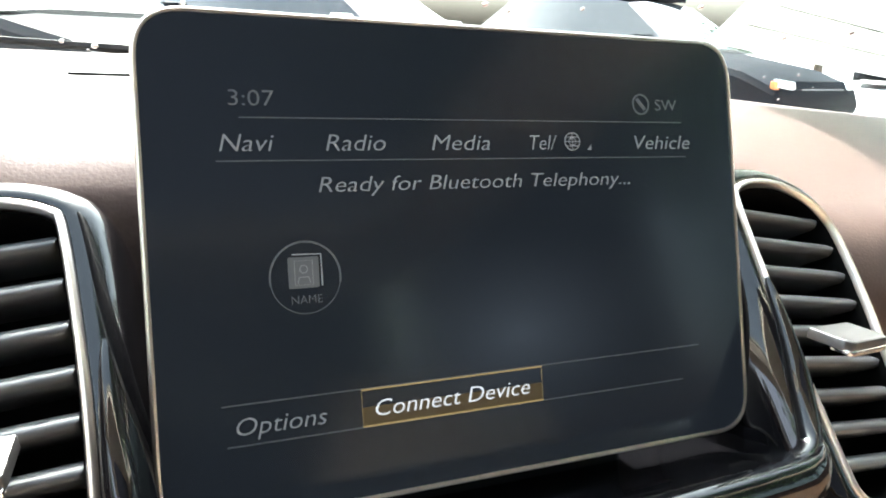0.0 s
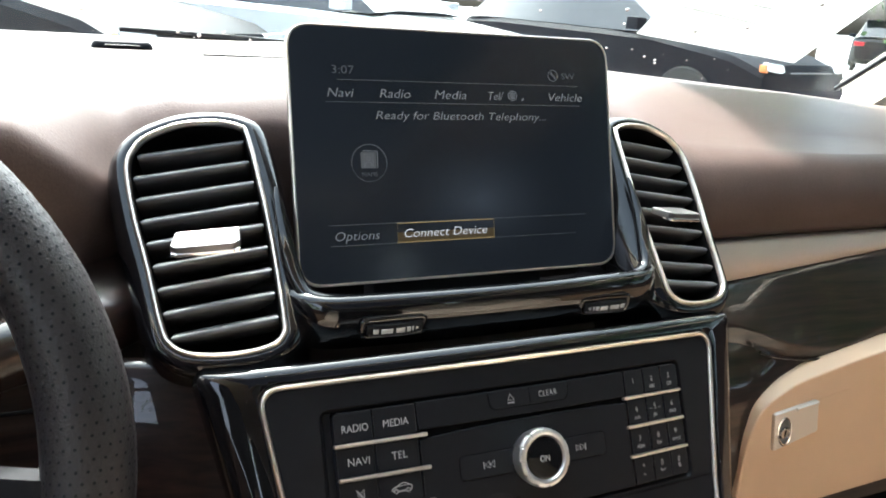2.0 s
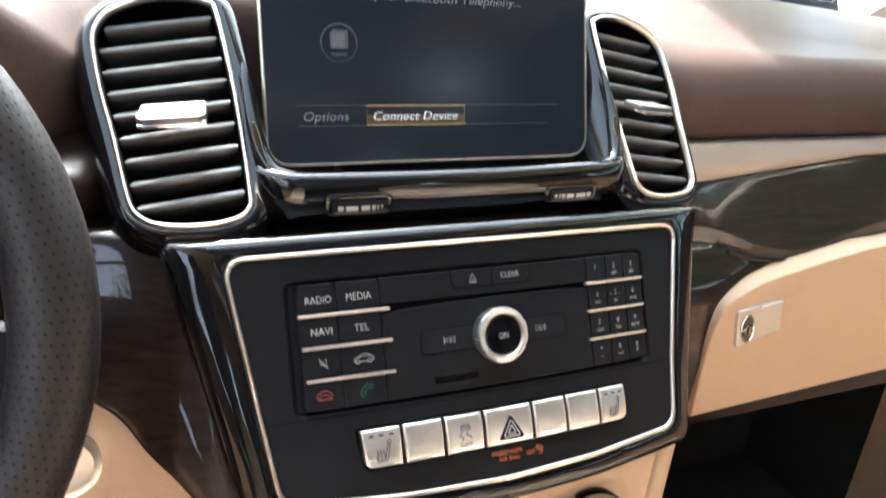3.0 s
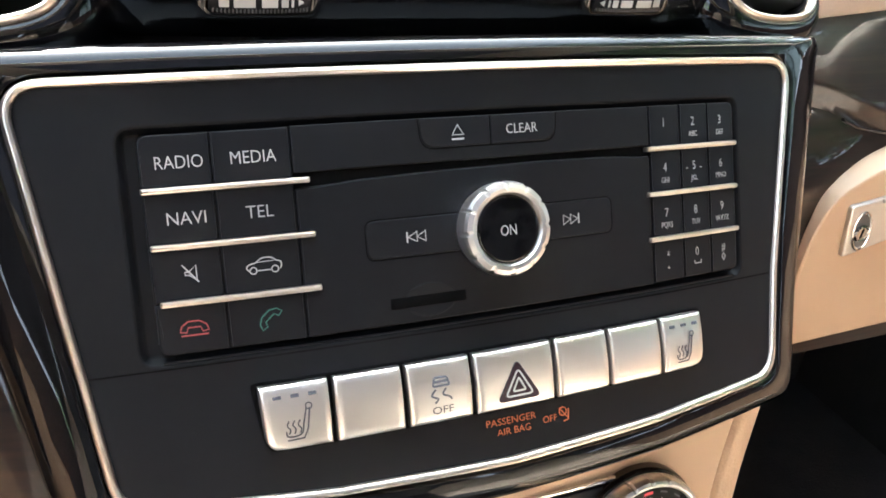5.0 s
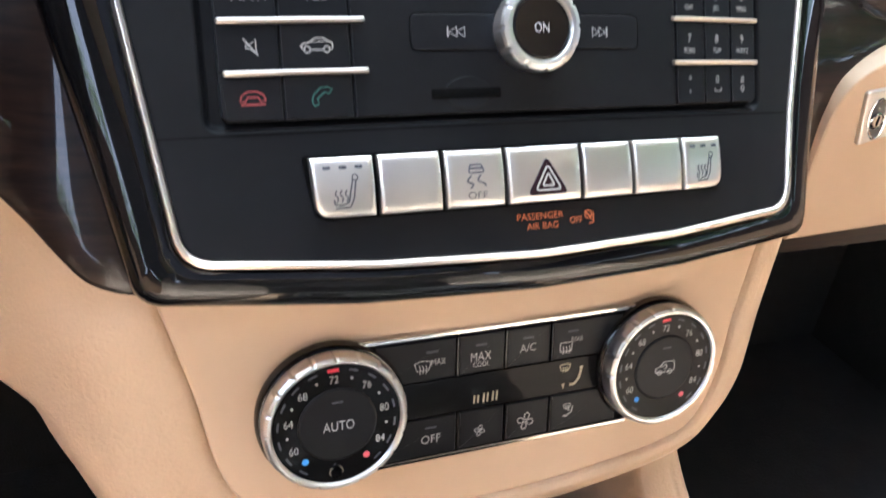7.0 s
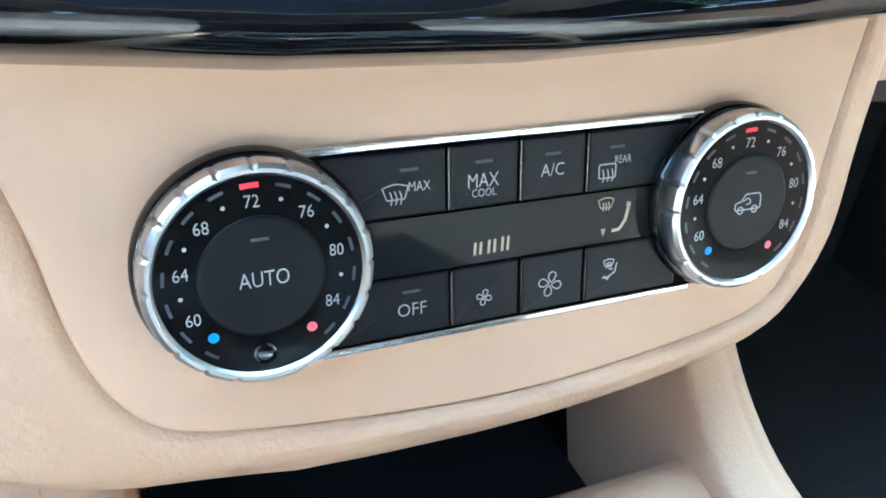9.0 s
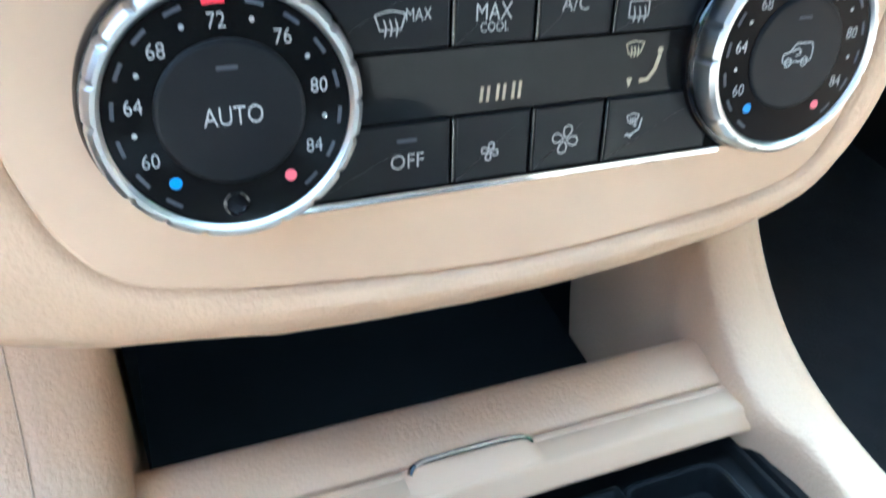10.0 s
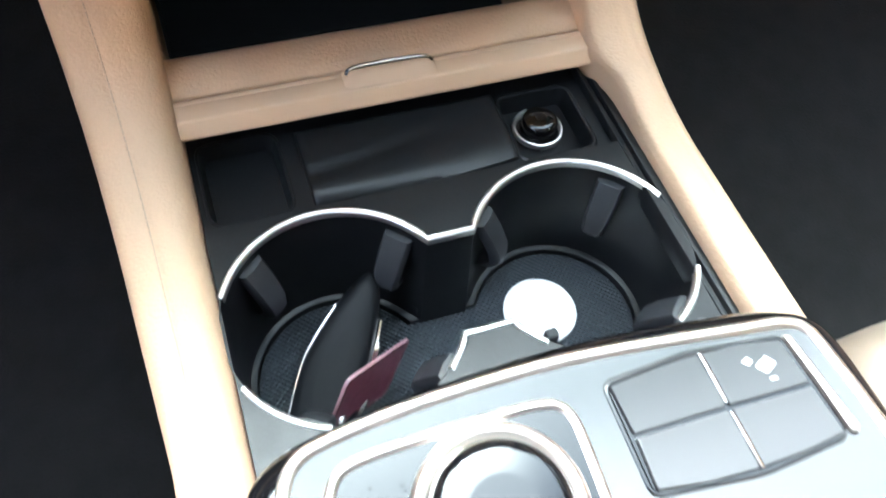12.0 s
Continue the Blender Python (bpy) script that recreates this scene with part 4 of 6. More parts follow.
    for v0 in (30.4, -26.2):
        part("silver_strip", on(plate(rect(-64, v0 - 1.0, 64, v0 + 1.2, 0.4, 2), 0.0, 1.6, 0.6)), CHROME, unit, "chrome strip")
    top_e, bot_e = (-58, -22.1, 0.0, 21.9, 58), (-58, -21.4, 0.8, 22.8, 58)
    keys = []
    for e, v0, v1 in ((top_e, 10.6, 28.8), (bot_e, -24.4, -6.6)):
        for i in range(4):
            keys.append(part("key", on(plate(rect(e[i] + 0.5, v0, e[i + 1] - 0.5, v1, 0.6, 3), 0.2, 1.9, 0.7)), KEY, unit))
            if i:
                part("key_rib", on(plate(rect(e[i] - 0.45, v0 + 0.4, e[i] + 0.45, v1 - 0.2, 0.3, 2), 0.2, 2.5, 0.4)), GLOSS, unit)
    part("lcd", on(plate(rect(-46, -6.2, 47, 10.2, 0.5, 2), 0.2, 1.5, 0.2)), LCDGLASS, unit, "glossy black display strip")
    def ink(bm, parent, mat=INK):
        part("lettering", on(bm), mat, parent, smooth=0)
    z = 1.85
    for k, c in ((0, -33.4), (1, -11.4), (2, 10.4), (3, 32.2), (4, -33.6)):
        v0 = 23.6 if k < 4 else -11.2
        part("indicator", on(plate(rect(c - 2.6, v0 - 0.4, c + 2.6, v0 + 0.5, 0.2, 2), z - 0.2, z + 0.1, 0.03)), DARKINK, keys[k])
    ink(fitted("MAX", 2.9, -33.6, -27.4, 19.0, z), keys[0])
    ink(fitted("MAX", 4.2, -16.2, -6.8, 18.5, z), keys[1])
    ink(fitted("COOL", 2.4, -15.0, -7.6, 14.9, z), keys[1])
    ink(fitted("A/C", 3.9, 6.6, 14.2, 19.1, z), keys[2])
    ink(fitted("REAR", 2.5, 31.6, 37.4, 19.8, z), keys[3])
    ink(fitted("OFF", 4.0, -37.8, -29.2, -16.4, z), keys[4])
    def screen_icon(c, v0, s, mats=0):
        ls = [stroke(smooth_path([(c - 3.2 * s, v0 + 1.6 * s), (c, v0 + 2.3 * s), (c + 3.2 * s, v0 + 1.6 * s)], 4), 0.35, z), stroke([(c + 3.2 * s, v0 + 1.6 * s), (c + 2.2 * s, v0 - 1.4 * s)], 0.35, z), stroke([(c - 3.2 * s, v0 + 1.6 * s), (c - 2.2 * s, v0 - 1.4 * s), (c + 2.2 * s, v0 - 1.4 * s)], 0.35, z)]
        for d in (-1.2, 0, 1.2):
            ls.append(stroke(smooth_path([(c + d * s, v0 - 2.6 * s), (c + (d + 0.3) * s, v0 - 1.0 * s), (c + (d - 0.2) * s, v0 + 0.6 * s)], 3), 0.35, z))
        return ls
    ink(joined(*screen_icon(-37.4, 17.4, 1.15)), keys[0])
    ink(joined(stroke(rect(26.2, 14.4, 32.0, 18.6, 0.6, 3), 0.4, z, closed=True), *[stroke(smooth_path([(27.6 + d, 13.2), (28.0 + d, 14.8), (27.5 + d, 17.0)], 3), 0.35, z) for d in (0, 1.6, 3.2)]), keys[3])
    def fan(c, v0, r):
        return [stroke([(c + r * math.cos(a) * x - r * math.sin(a) * y, v0 + r * math.sin(a) * x + r * math.cos(a) * y) for x, y in ((0.10, 0.10), (0.06, 0.62), (0.26, 0.94), (0.62, 0.98), (0.86, 0.74), (0.80, 0.40), (0.46, 0.16))], 0.38, z, closed=True) for a in (0.4, 0.4 + math.pi / 2, 0.4 + math.pi, 0.4 + 1.5 * math.pi)]
    ink(joined(*fan(-11.1, -16.9, 2.1)), keys[5])
    ink(joined(*fan(10.9, -16.4, 3.4)), keys[6])
    ink(joined(*(screen_icon(31.6, -13.0, 0.6) + [stroke([(34.6, -13.2), (34.0, -16.2), (31.4, -17.6), (29.6, -17.6)], 0.5, z), stroke([(30.2, -17.0), (31.4, -18.4), (32.4, -17.0)], 0.4, z), stroke([(32.0, -15.0), (33.2, -15.0)], 0.5, z)])), keys[7])
    z = 1.5
    for i, c in enumerate((-13.0, -8.6, -4.3)):
        for d in (-0.9, 0.9):
            part("lcd_segment", on(plate([(c + d - 0.5, -3.6), (c + d + 0.3, -3.6), (c + d + 0.6, 0.2 + i * 0.3), (c + d - 0.2, 0.2 + i * 0.3)], z - 0.1, z + 0.05, 0.02)), LCD, unit)
    part("lcd_symbol", on(joined(*screen_icon(29.6, 6.2, 0.85))), LCD, unit, smooth=0)
    part("lcd_symbol", on(joined(stroke([(37.8, 4.2), (36.8, 0.2), (34.8, -2.4), (32.2, -2.6)], 1.1, z), plate(circle_pts(37.8, 5.2, 0.9, 10), z - 0.1, z + 0.1, 0.02), plate([(28.2, -1.6), (30.0, -1.6), (29.1, -4.2)], z - 0.1, z + 0.1, 0.02))), LCD, unit, smooth=0)
    # dials
    for side in (-1, 1):
        cu, cv = 75.4 * side, 3.4
        base = part("dial", on(lathe([(30.2, -1), (30.2, 3.0), (29.2, 4.2), (28.0, 4.4)], cu, cv, 64)), GLOSS, unit, "silver-ringed temperature dial")
        part("dial_ring", on(lathe([(28.2, 3.5), (28.9, 6.0), (28.9, 9.0), (28.3, 11.0), (27.2, 12.0), (26.2, 11.9), (25.4, 11.0), (25.2, 9.8)], cu, cv, 160, (20, 0.7, (1, 2, 3, 4), 0.12))), DIALSILVER, base, "knurled chrome ring", smooth=18)
        part("dial_face", on(lathe([(25.4, 9.0), (25.4, 10.65), (25.2, 10.75)], cu, cv, 64)), LCDGLASS, base)
        cap = part("dial_cap", on(lathe([(15.6, 9.8), (15.6, 11.0), (15.2, 11.4), (14.6, 11.5)], cu, cv, 48)), KEY, base, "matt black push cap")
        zz = 10.75
        angs = (206, 170, 133, 93, 52, 13, -28)
        for i, n in enumerate((60, 64, 68, 72, 76, 80, 84)):
            a = radians(angs[i])
            part("lettering", on(words(str(n), 3.3, cu + 19.3 * math.cos(a), cv + 19.3 * math.sin(a), zz - 0.05, 0.85)), INK, base, smooth=0)
            if i < 6:
                b = radians((angs[i] + angs[i + 1]) / 2)
                part("dot", on(plate(circle_pts(cu + 19.8 * math.cos(b), cv + 19.8 * math.sin(b), 0.55, 10), zz - 0.2, zz + 0.08, 0.03)), INK, base)
        for i in range(15):
            a = 93 + 20.0 * (i - 7)
            if i == 7:
                continue
            part("tick", on(stroke(circle_pts(cu, cv, 23.2, 4, a - 4.6, a + 4.6), 0.8, zz - 0.05)), DARKINK, base)
        part("marker", on(stroke(circle_pts(cu, cv, 23.1, 4, 93 - 5.5, 93 + 5.5), 1.3, zz - 0.05)), REDLAMP, base, "red marker")
        for a, m in ((227, BLUEINK), (-54, PINKINK)):
            part("dot", on(plate(circle_pts(cu + 19.2 * math.cos(radians(a)), cv + 19.2 * math.sin(radians(a)), 1.35, 16), zz - 0.2, zz + 0.08, 0.03)), m, base)
        part("indicator", on(plate(rect(cu - 2.2, cv + 9.4, cu + 2.2, cv + 10.2, 0.2, 2), 11.3, 11.6, 0.03)), DARKINK, cap)
        if side < 0:
            part("lettering", on(fitted("AUTO", 4.2, cu - 5.9, cu + 6.4, cv - 0.2, 11.45)), INK, cap, smooth=0)
            part("sensor", on(lathe([(2.9, 9.5), (2.9, 11.3), (2.3, 11.5), (2.0, 10.9)], cu - 1.1, cv - 20.4, 24)), GLOSS, base, "small round sensor")
        else:
            part("car_symbol", on(joined(stroke(rounded([(cu + 5, cv - 2.0), (cu + 5, cv + 1.6), (cu + 4.2, cv + 3.0), (cu - 1.0, cv + 3.0), (cu - 2.8, cv + 0.8), (cu - 5, cv + 0.2), (cu - 5, cv - 2.0)], 0.8, 3), 0.4, 11.5, closed=True), stroke(circle_pts(cu - 2.8, cv - 2.1, 1.1, 12), 0.4, 11.5, closed=True), stroke(circle_pts(cu + 2.8, cv - 2.1, 1.1, 12), 0.4, 11.5, closed=True), stroke(smooth_path([(cu - 2, cv + 0.8), (cu, cv + 1.6), (cu + 1.0, cv + 0.2), (cu - 0.6, cv - 0.4)], 4), 0.4, 11.5))), INK, cap, smooth=0)


build_audio()
build_surround()
build_vent(-1)
build_vent(1)
build_display()
build_climate()

# ---------- centre console ----------
WELL_R, WELL_U, WELL_V = 52.0, 60.5, -23.4


def well_outline(grow=0.0, n=40):
    """Two round cup wells joined by a short neck."""
    r = WELL_R + 3.0 + grow
    a = math.degrees(math.asin((26.0 + grow * 0.5) / r))
    left = circle_pts(-WELL_U, WELL_V, r, n, a, 360 - a)
    right = circle_pts(WELL_U, WELL_V, r, n, 180 + a, 540 - a)
    return [Vector(p) for p in left + right]


def build_console():
    con = thing("centre_console", (0, -150, -420), "beige and black centre console with cup holders", "car console")
    deck = lambda bm: finish(bm, DECK)
    well = well_outline()
    deck_o = dense(rect(-113, -92, 108, 36.5, 2, 3), 8)
    part("deck", deck(joined(holed(deck_o, [well_outline(0.2)], 0.0), skirt([Vector(p) for p in deck_o], 0.0, -14))), INSERT, con, "black plastic console deck")
    # lower front shelf with a coin hollow, a flap and the lighter box
    hollow = [Vector(p) for p in rect(-109, 40.5, -68, 93, 8, 5)]
    lbox = [Vector(p) for p in rect(55, 40, 98, 86, 7, 5)]
    part("front_tray", deck(joined(holed(dense(rect(-113, 36.5, 108, 100, 1, 2), 8), [hollow, lbox], -5.0), skirt(hollow, -5, -15, -2.5, True, 3), skirt(lbox, -5, -17, -2.0, True, 3))), INSERT, con)
    part("hollow_lip", deck(frame_ring(hollow, [(-0.8, -6), (-0.3, -4.6), (0.8, -4.4), (1.6, -5.2)])), INSERT, con)
    part("tray_lip", deck(frame_ring(lbox, [(-0.8, -6), (-0.3, -4.4), (1.0, -4.1), (2.4, -5.2)])), INSERT, con)
    # flap with a scooped front
    secs = []
    for a in range(25):
        u = -57.5 + 109.0 * a / 24
        f = a / 24
        bottom = 39.5 + 2.5 * f - 2.0 * math.sin(math.pi * f)
        fold = 62 + 24 * f ** 1.3
        side = (1 - f) ** 0.8
        row = [(u, 87, -9), (u, 86.5, -0.8), (u, 85, 0.2)]
        for k in range(17):
            s = k / 16
            v = 84 + (bottom - 84) * s
            g = max(0.0, min(1.0, (fold - v) / max(4.0, fold - bottom)))
            dip = -1.5 * side * math.sin(math.pi * min(1.0, g / 0.42)) if g < 0.42 else 0.0
            drop = -4.4 * max(0.0, (g - 0.66) / 0.34) ** 2 * (0.35 + 0.65 * side)
            row.append((u, v, 0.2 - 1.0 * g + dip + drop))
        row += [(u, bottom - 0.6, -6.0), (u, bottom - 0.8, -9)]
        secs.append(row)
    ends = []
    for e, d in ((0, -1), (-1, 1)):
        u = secs[e][0][0]
        ends.append([(u + 0.9 * d, p[1], p[2] - 1.0) for p in secs[e]])
        ends.append([(u + 1.3 * d, p[1], -9) for p in secs[e]])
    secs = [ends[1], ends[0]] + secs + [ends[2], ends[3]]
    part("ashtray_flap", deck(sheet(secs)), INSERT, con, "black flap with a scooped front", smooth=50)
    # lighter
    lig = part("lighter", deck(lathe([(10.4, -18), (10.4, -12.5), (9.8, -11.4), (9.0, -11.0)], 74.5, 65.5, 40)), GLOSS, con, "black lighter plug in a pale ring")
    # pale metallic ring round the plug, without any glow
    part("ring", deck(frame_ring([Vector(p) for p in circle_pts(74.5, 65.5, 13.6, 48)], [(-1.3, -14), (-1.1, -11.4), (-0.5, -10.8), (0.4, -11.0), (0.7, -14)])), EDGING, lig, "pale brushed metal ring")
    part("plug", deck(lathe([(9.4, -13), (10.0, -8.5), (10.1, -6.0), (9.7, -4.4), (8.6, -3.2), (6.5, -2.5), (3.2, -2.2)], 74.5, 65.0, 40)), GLOSS, lig, "domed black plug")
    # cup wells
    part("cup_well", deck(skirt(well, 0.2, -76, -6, False, 6)), INSERT, con, "black cup holder walls")
    for r0, w0 in ((-7.5, -70.5), (-3.4, -61)):
        q = well_outline(r0)
        part("well_step", deck(frame_ring(q, [(-1.4, w0 - 6), (-1.2, w0 - 0.6), (-0.4, w0), (3.5, w0 + 0.2), (3.5, w0 - 6)])), INSERT, con)
    part("rubber_mat", deck(plate(well_outline(-9.5), -80, -74, 0.6)), RUBBER, con, "ribbed black rubber mat")
    # bright edging
    def edging(pts, closed=False):
        prof = [(-1.0, -3), (-0.8, 0.1), (0.2, 1.1), (1.0, 1.3), (1.9, 0.9), (2.3, -0.2)]
        P = [Vector(p) for p in pts]
        rings = []
        for i in range(len(P)):
            t = (P[min(i + 1, len(P) - 1)] - P[max(i - 1, 0)]).normalized()
            nr = Vector((t.y, -t.x))
            rings.append([(P[i].x + nr.x * a, P[i].y + nr.y * a, w) for a, w in prof])
        return deck(loops(rings, True, True, closed=False))
    r, a = WELL_R + 3.0, math.degrees(math.asin(26.0 / (WELL_R + 3.0)))
    top = circle_pts(WELL_U, WELL_V, r, 30, 21, 180 - a) + circle_pts(-WELL_U, WELL_V, r, 30, a, 158)
    part("chrome_edge", edging(top), EDGING, con, "polished cup holder edging")
    part("chrome_edge", edging(circle_pts(WELL_U, WELL_V, r, 16, -62, -26)), EDGING, con, "polished cup holder edging")
    part("chrome_edge", edging(circle_pts(-WELL_U, WELL_V, r, 20, 206, 250)), EDGING, con, "polished cup holder edging")
    low = circle_pts(-WELL_U, WELL_V, r, 6, -48, -a) + circle_pts(WELL_U, WELL_V, r, 6, 180 + a, 228)
    part("chrome_edge", edging(low), EDGING, con, "polished cup holder edging")
    # side channel with two long ridges beside the passenger's rail
    lane = [(106.6, -9), (106.8, -0.8), (107.6, 0.3), (109.4, 0.2), (110.4, -2.2), (112.0, -2.4), (113.0, 0.1), (115.0, 0.1), (116.2, -2.6), (120.5, -3.0), (121.5, -9)]
    part("side_channel", deck(sheet([[(u + max(0.0, -v) * 0.012, v, w) for u, w in lane] for v in (100, 60, 20, -20, -60, -92)])), INSERT, con, "black ridged side channel", smooth=50)
    # sprung grips
    for cu, ang in ((-WELL_U, 132), (-WELL_U, 45), (-WELL_U, -44), (-WELL_U, 240), (WELL_U, 136), (WELL_U, 48), (WELL_U, -48), (WELL_U, 246)):
        F = DECK @ Matrix.Translation((cu, WELL_V, -12)) @ Matrix.Rotation(radians(ang), 4, "Z")
        rings = []
        for w, d, h in ((4, 53, 7.5), (-6, 46, 7.5), (-16, 41, 7.0), (-24, 40, 6.0), (-30, 44, 5.5), (-33, 52, 5.0)):
            rings.append([(d, -h, w), (d - 2.2, -h + 1.5, w), (d - 2.8, 0, w), (d - 2.2, h - 1.5, w), (d, h, w), (d + 4, h, w), (d + 4, -h, w)])
        part("cup_grip", finish(loops(rings, True, True), F), GRIPBLACK, con, "dark grey cup grip")
    part("cup_grip", deck(block(43.4, -43, -74, 50.6, -36.4, -50.6, 1.6, 2.2)), GRIPBLACK, con, "black stub of a folded cup grip")
    # black storage tray under the climate panel
    tray = joined(sheet([[(-112, -10, -296), (-112, 4, -356), (-112, 140, -356), (-112, 150, -200)], [(106, -10, -296), (106, 4, -356), (106, 140, -356), (106, 150, -200)]]),
                  sheet([[(-111, 20, -345), (-111, 160, -345)], [(-111, 20, -180), (-111, 160, -180)]]), sheet([[(107.5, 60, -360), (107.5, 160, -360)], [(107.5, 70, -334), (107.5, 160, -334)], [(107.5, 78, -302), (107.5, 160, -302)], [(107.5, 72, -262), (107.5, 160, -262)], [(107.5, 62, -180), (107.5, 160, -180)]]))
    part("tray_lining", finish(tray), TRAYBLACK, con, "black storage tray lining")
    # beige shelf: fixed strip and sliding lid with its grip
    xs = [-114 + 7.48 * i for i in range(31)]
    strip = [(-36.2, -293), (-36.2, -287.2), (-35.6, -286.2), (-30, -284.8), (-20, -283.2), (-14.5, -284.0), (-11.5, -286.6), (-10, -291), (-9, -300), (-7, -340)]
    part("shelf_strip", finish(sheet([[(x, y, z) for y, z in strip] for x in xs])), BEIGE, con, "beige leatherette strip", smooth=70)
    lid = [(-37.4, -293), (-37.4, -287.2), (-37.8, -286.5), (-38.4, -286.2), (-40.0, -286.0), (-40.5, -286.3), (-41.0, -286.0), (-45.5, -285.5), (-49.6, -285.0), (-50.8, -285.2), (-51.7, -286.0), (-54.4, -288.6), (-56.6, -290.8), (-57.0, -291.6), (-56.8, -292.8), (-54, -296)]
    lidp = part("sliding_lid", finish(sheet([[(x, y, z) for y, z in lid] for x in xs])), BEIGEPLASTIC, con, "beige sliding lid", smooth=50)
    secs = []
    for i in range(25):
        s = i / 24
        x = -28.5 + 50.5 * s
        h = min(1.0, math.sin(math.pi * s) * 3.2) ** 0.6 if 0 < s < 1 else 0.0
        secs.append([(x, -37.9, -286.2), (x, -38.2, -285.8 + 2.6 * h), (x, -39.0, -285.7 + 3.2 * h), (x, -40.6, -285.6 + 3.2 * h), (x, -43.5, -285.4 + 2.2 * h), (x, -46.6, -285.3 + 1.0 * h), (x, -49.4, -285.1)])
    part("grip_bump", finish(sheet(secs)), BEIGEPLASTIC, lidp, "moulded beige grip", smooth=70)
    arc = smooth_path([(-26.6, -41.0, -284.4), (-25.2, -39.6, -283.2), (-22.5, -38.8, -282.6), (-18, -38.5, -282.2), (-6, -38.4, -282.0), (8, -38.5, -282.2), (15, -38.8, -282.6), (18.4, -39.4, -283.2), (20.4, -40.8, -284.6)], 5)
    part("chrome_wire", finish(tube(arc, 1.25, 8)), DARKCHROME, lidp, "chrome grip edge")
    # padded rails on both sides
    rail = [(46, -160), (24, -205), (4, -236), (-18, -259), (-42, -274), (-72, -282), (-110, -282.5), (-150, -276), (-215, -264), (-300, -247), (-420, -225)]
    path = smooth_path(rail, 4)
    for s in (-1, 1):
        rings, seam = [], []
        for i, p in enumerate(path):
            a, b = path[max(0, i - 1)], path[min(len(path) - 1, i + 1)]
            t = (b - a).normalized()
            nrm = Vector((t.y, -t.x))          # up and back, away from the console body
            if nrm.y < 0:
                nrm = -nrm
            f = max(0.0, min(1.0, (p.x + 215) / 270.0))
            if s < 0:
                xi, xo = -113.5, -(139 + 20 * f)
            else:
                xi, xo = 119.5 - 10.5 * max(0.0, min(1.0, (p.x + 74) / 16.0)), 145.0 - 3 * max(0.0, min(1.0, (p.x + 60) / 60.0))
            w = xo - xi
            k = 1.0 if s > 0 else 1.0 + 5.5 / abs(w)
            cs = [(0.0, -140), (0.0, -60), (0.0, -14), (0.04, -7.0), (0.14, -2.2), (0.3, 0.4), (0.5, 1.0), (0.62, 0.7), (0.66, 0.0), (0.70, 0.5), (0.85 * k, -0.8), (0.96 * k, -4), (1.0 * k, -12), (1.03 * k, -40), (1.03 * k, -90)]
            if s > 0:
                cs[2:6] = [(0.0, -8), (0.035, -2.6), (0.11, -0.4), (0.3, 0.6)]
            ring = [(xi + w * q, p.x + nrm.x * h, p.y + nrm.y * h) for q, h in cs]
            rings.append(ring)
            seam.append((xi + w * 0.66, p.x + nrm.x * 0.4, p.y + nrm.y * 0.4))
        railp = part("padded_rail", finish(sheet(rings)), BEIGE, con, "beige leather side rail with a stitched seam", smooth=70)
        if s < 0:
            k = 0
            for a, b in zip(seam, seam[1:]):
                A, B = Vector(a), Vector(b)
                n = max(1, int((B - A).length / 3.6))
                for j in range(n):
                    p0, p1 = A.lerp(B, j / n), A.lerp(B, (j + 0.84) / n)
                    part("stitch", finish(tube([p0, (p0 + p1) / 2 + Vector((0, 0, 0.25)), p1], 0.32, 5)), THREAD, railp)
        side = [(118 + 28 if s > 0 else -143, y, z) for y, z in ((60, -230), (-420, -262))]
        x = side[0][0]
        part("side_wall", finish(loops([[(x, 60, -290), (x, -60, -340), (x, -430, -330), (x, -430, -560), (x, 60, -560)], [(x - 6 * s, 60, -290), (x - 6 * s, -60, -340), (x - 6 * s, -430, -330), (x - 6 * s, -430, -560), (x - 6 * s, 60, -560)]], True, True)), CARPET, con)


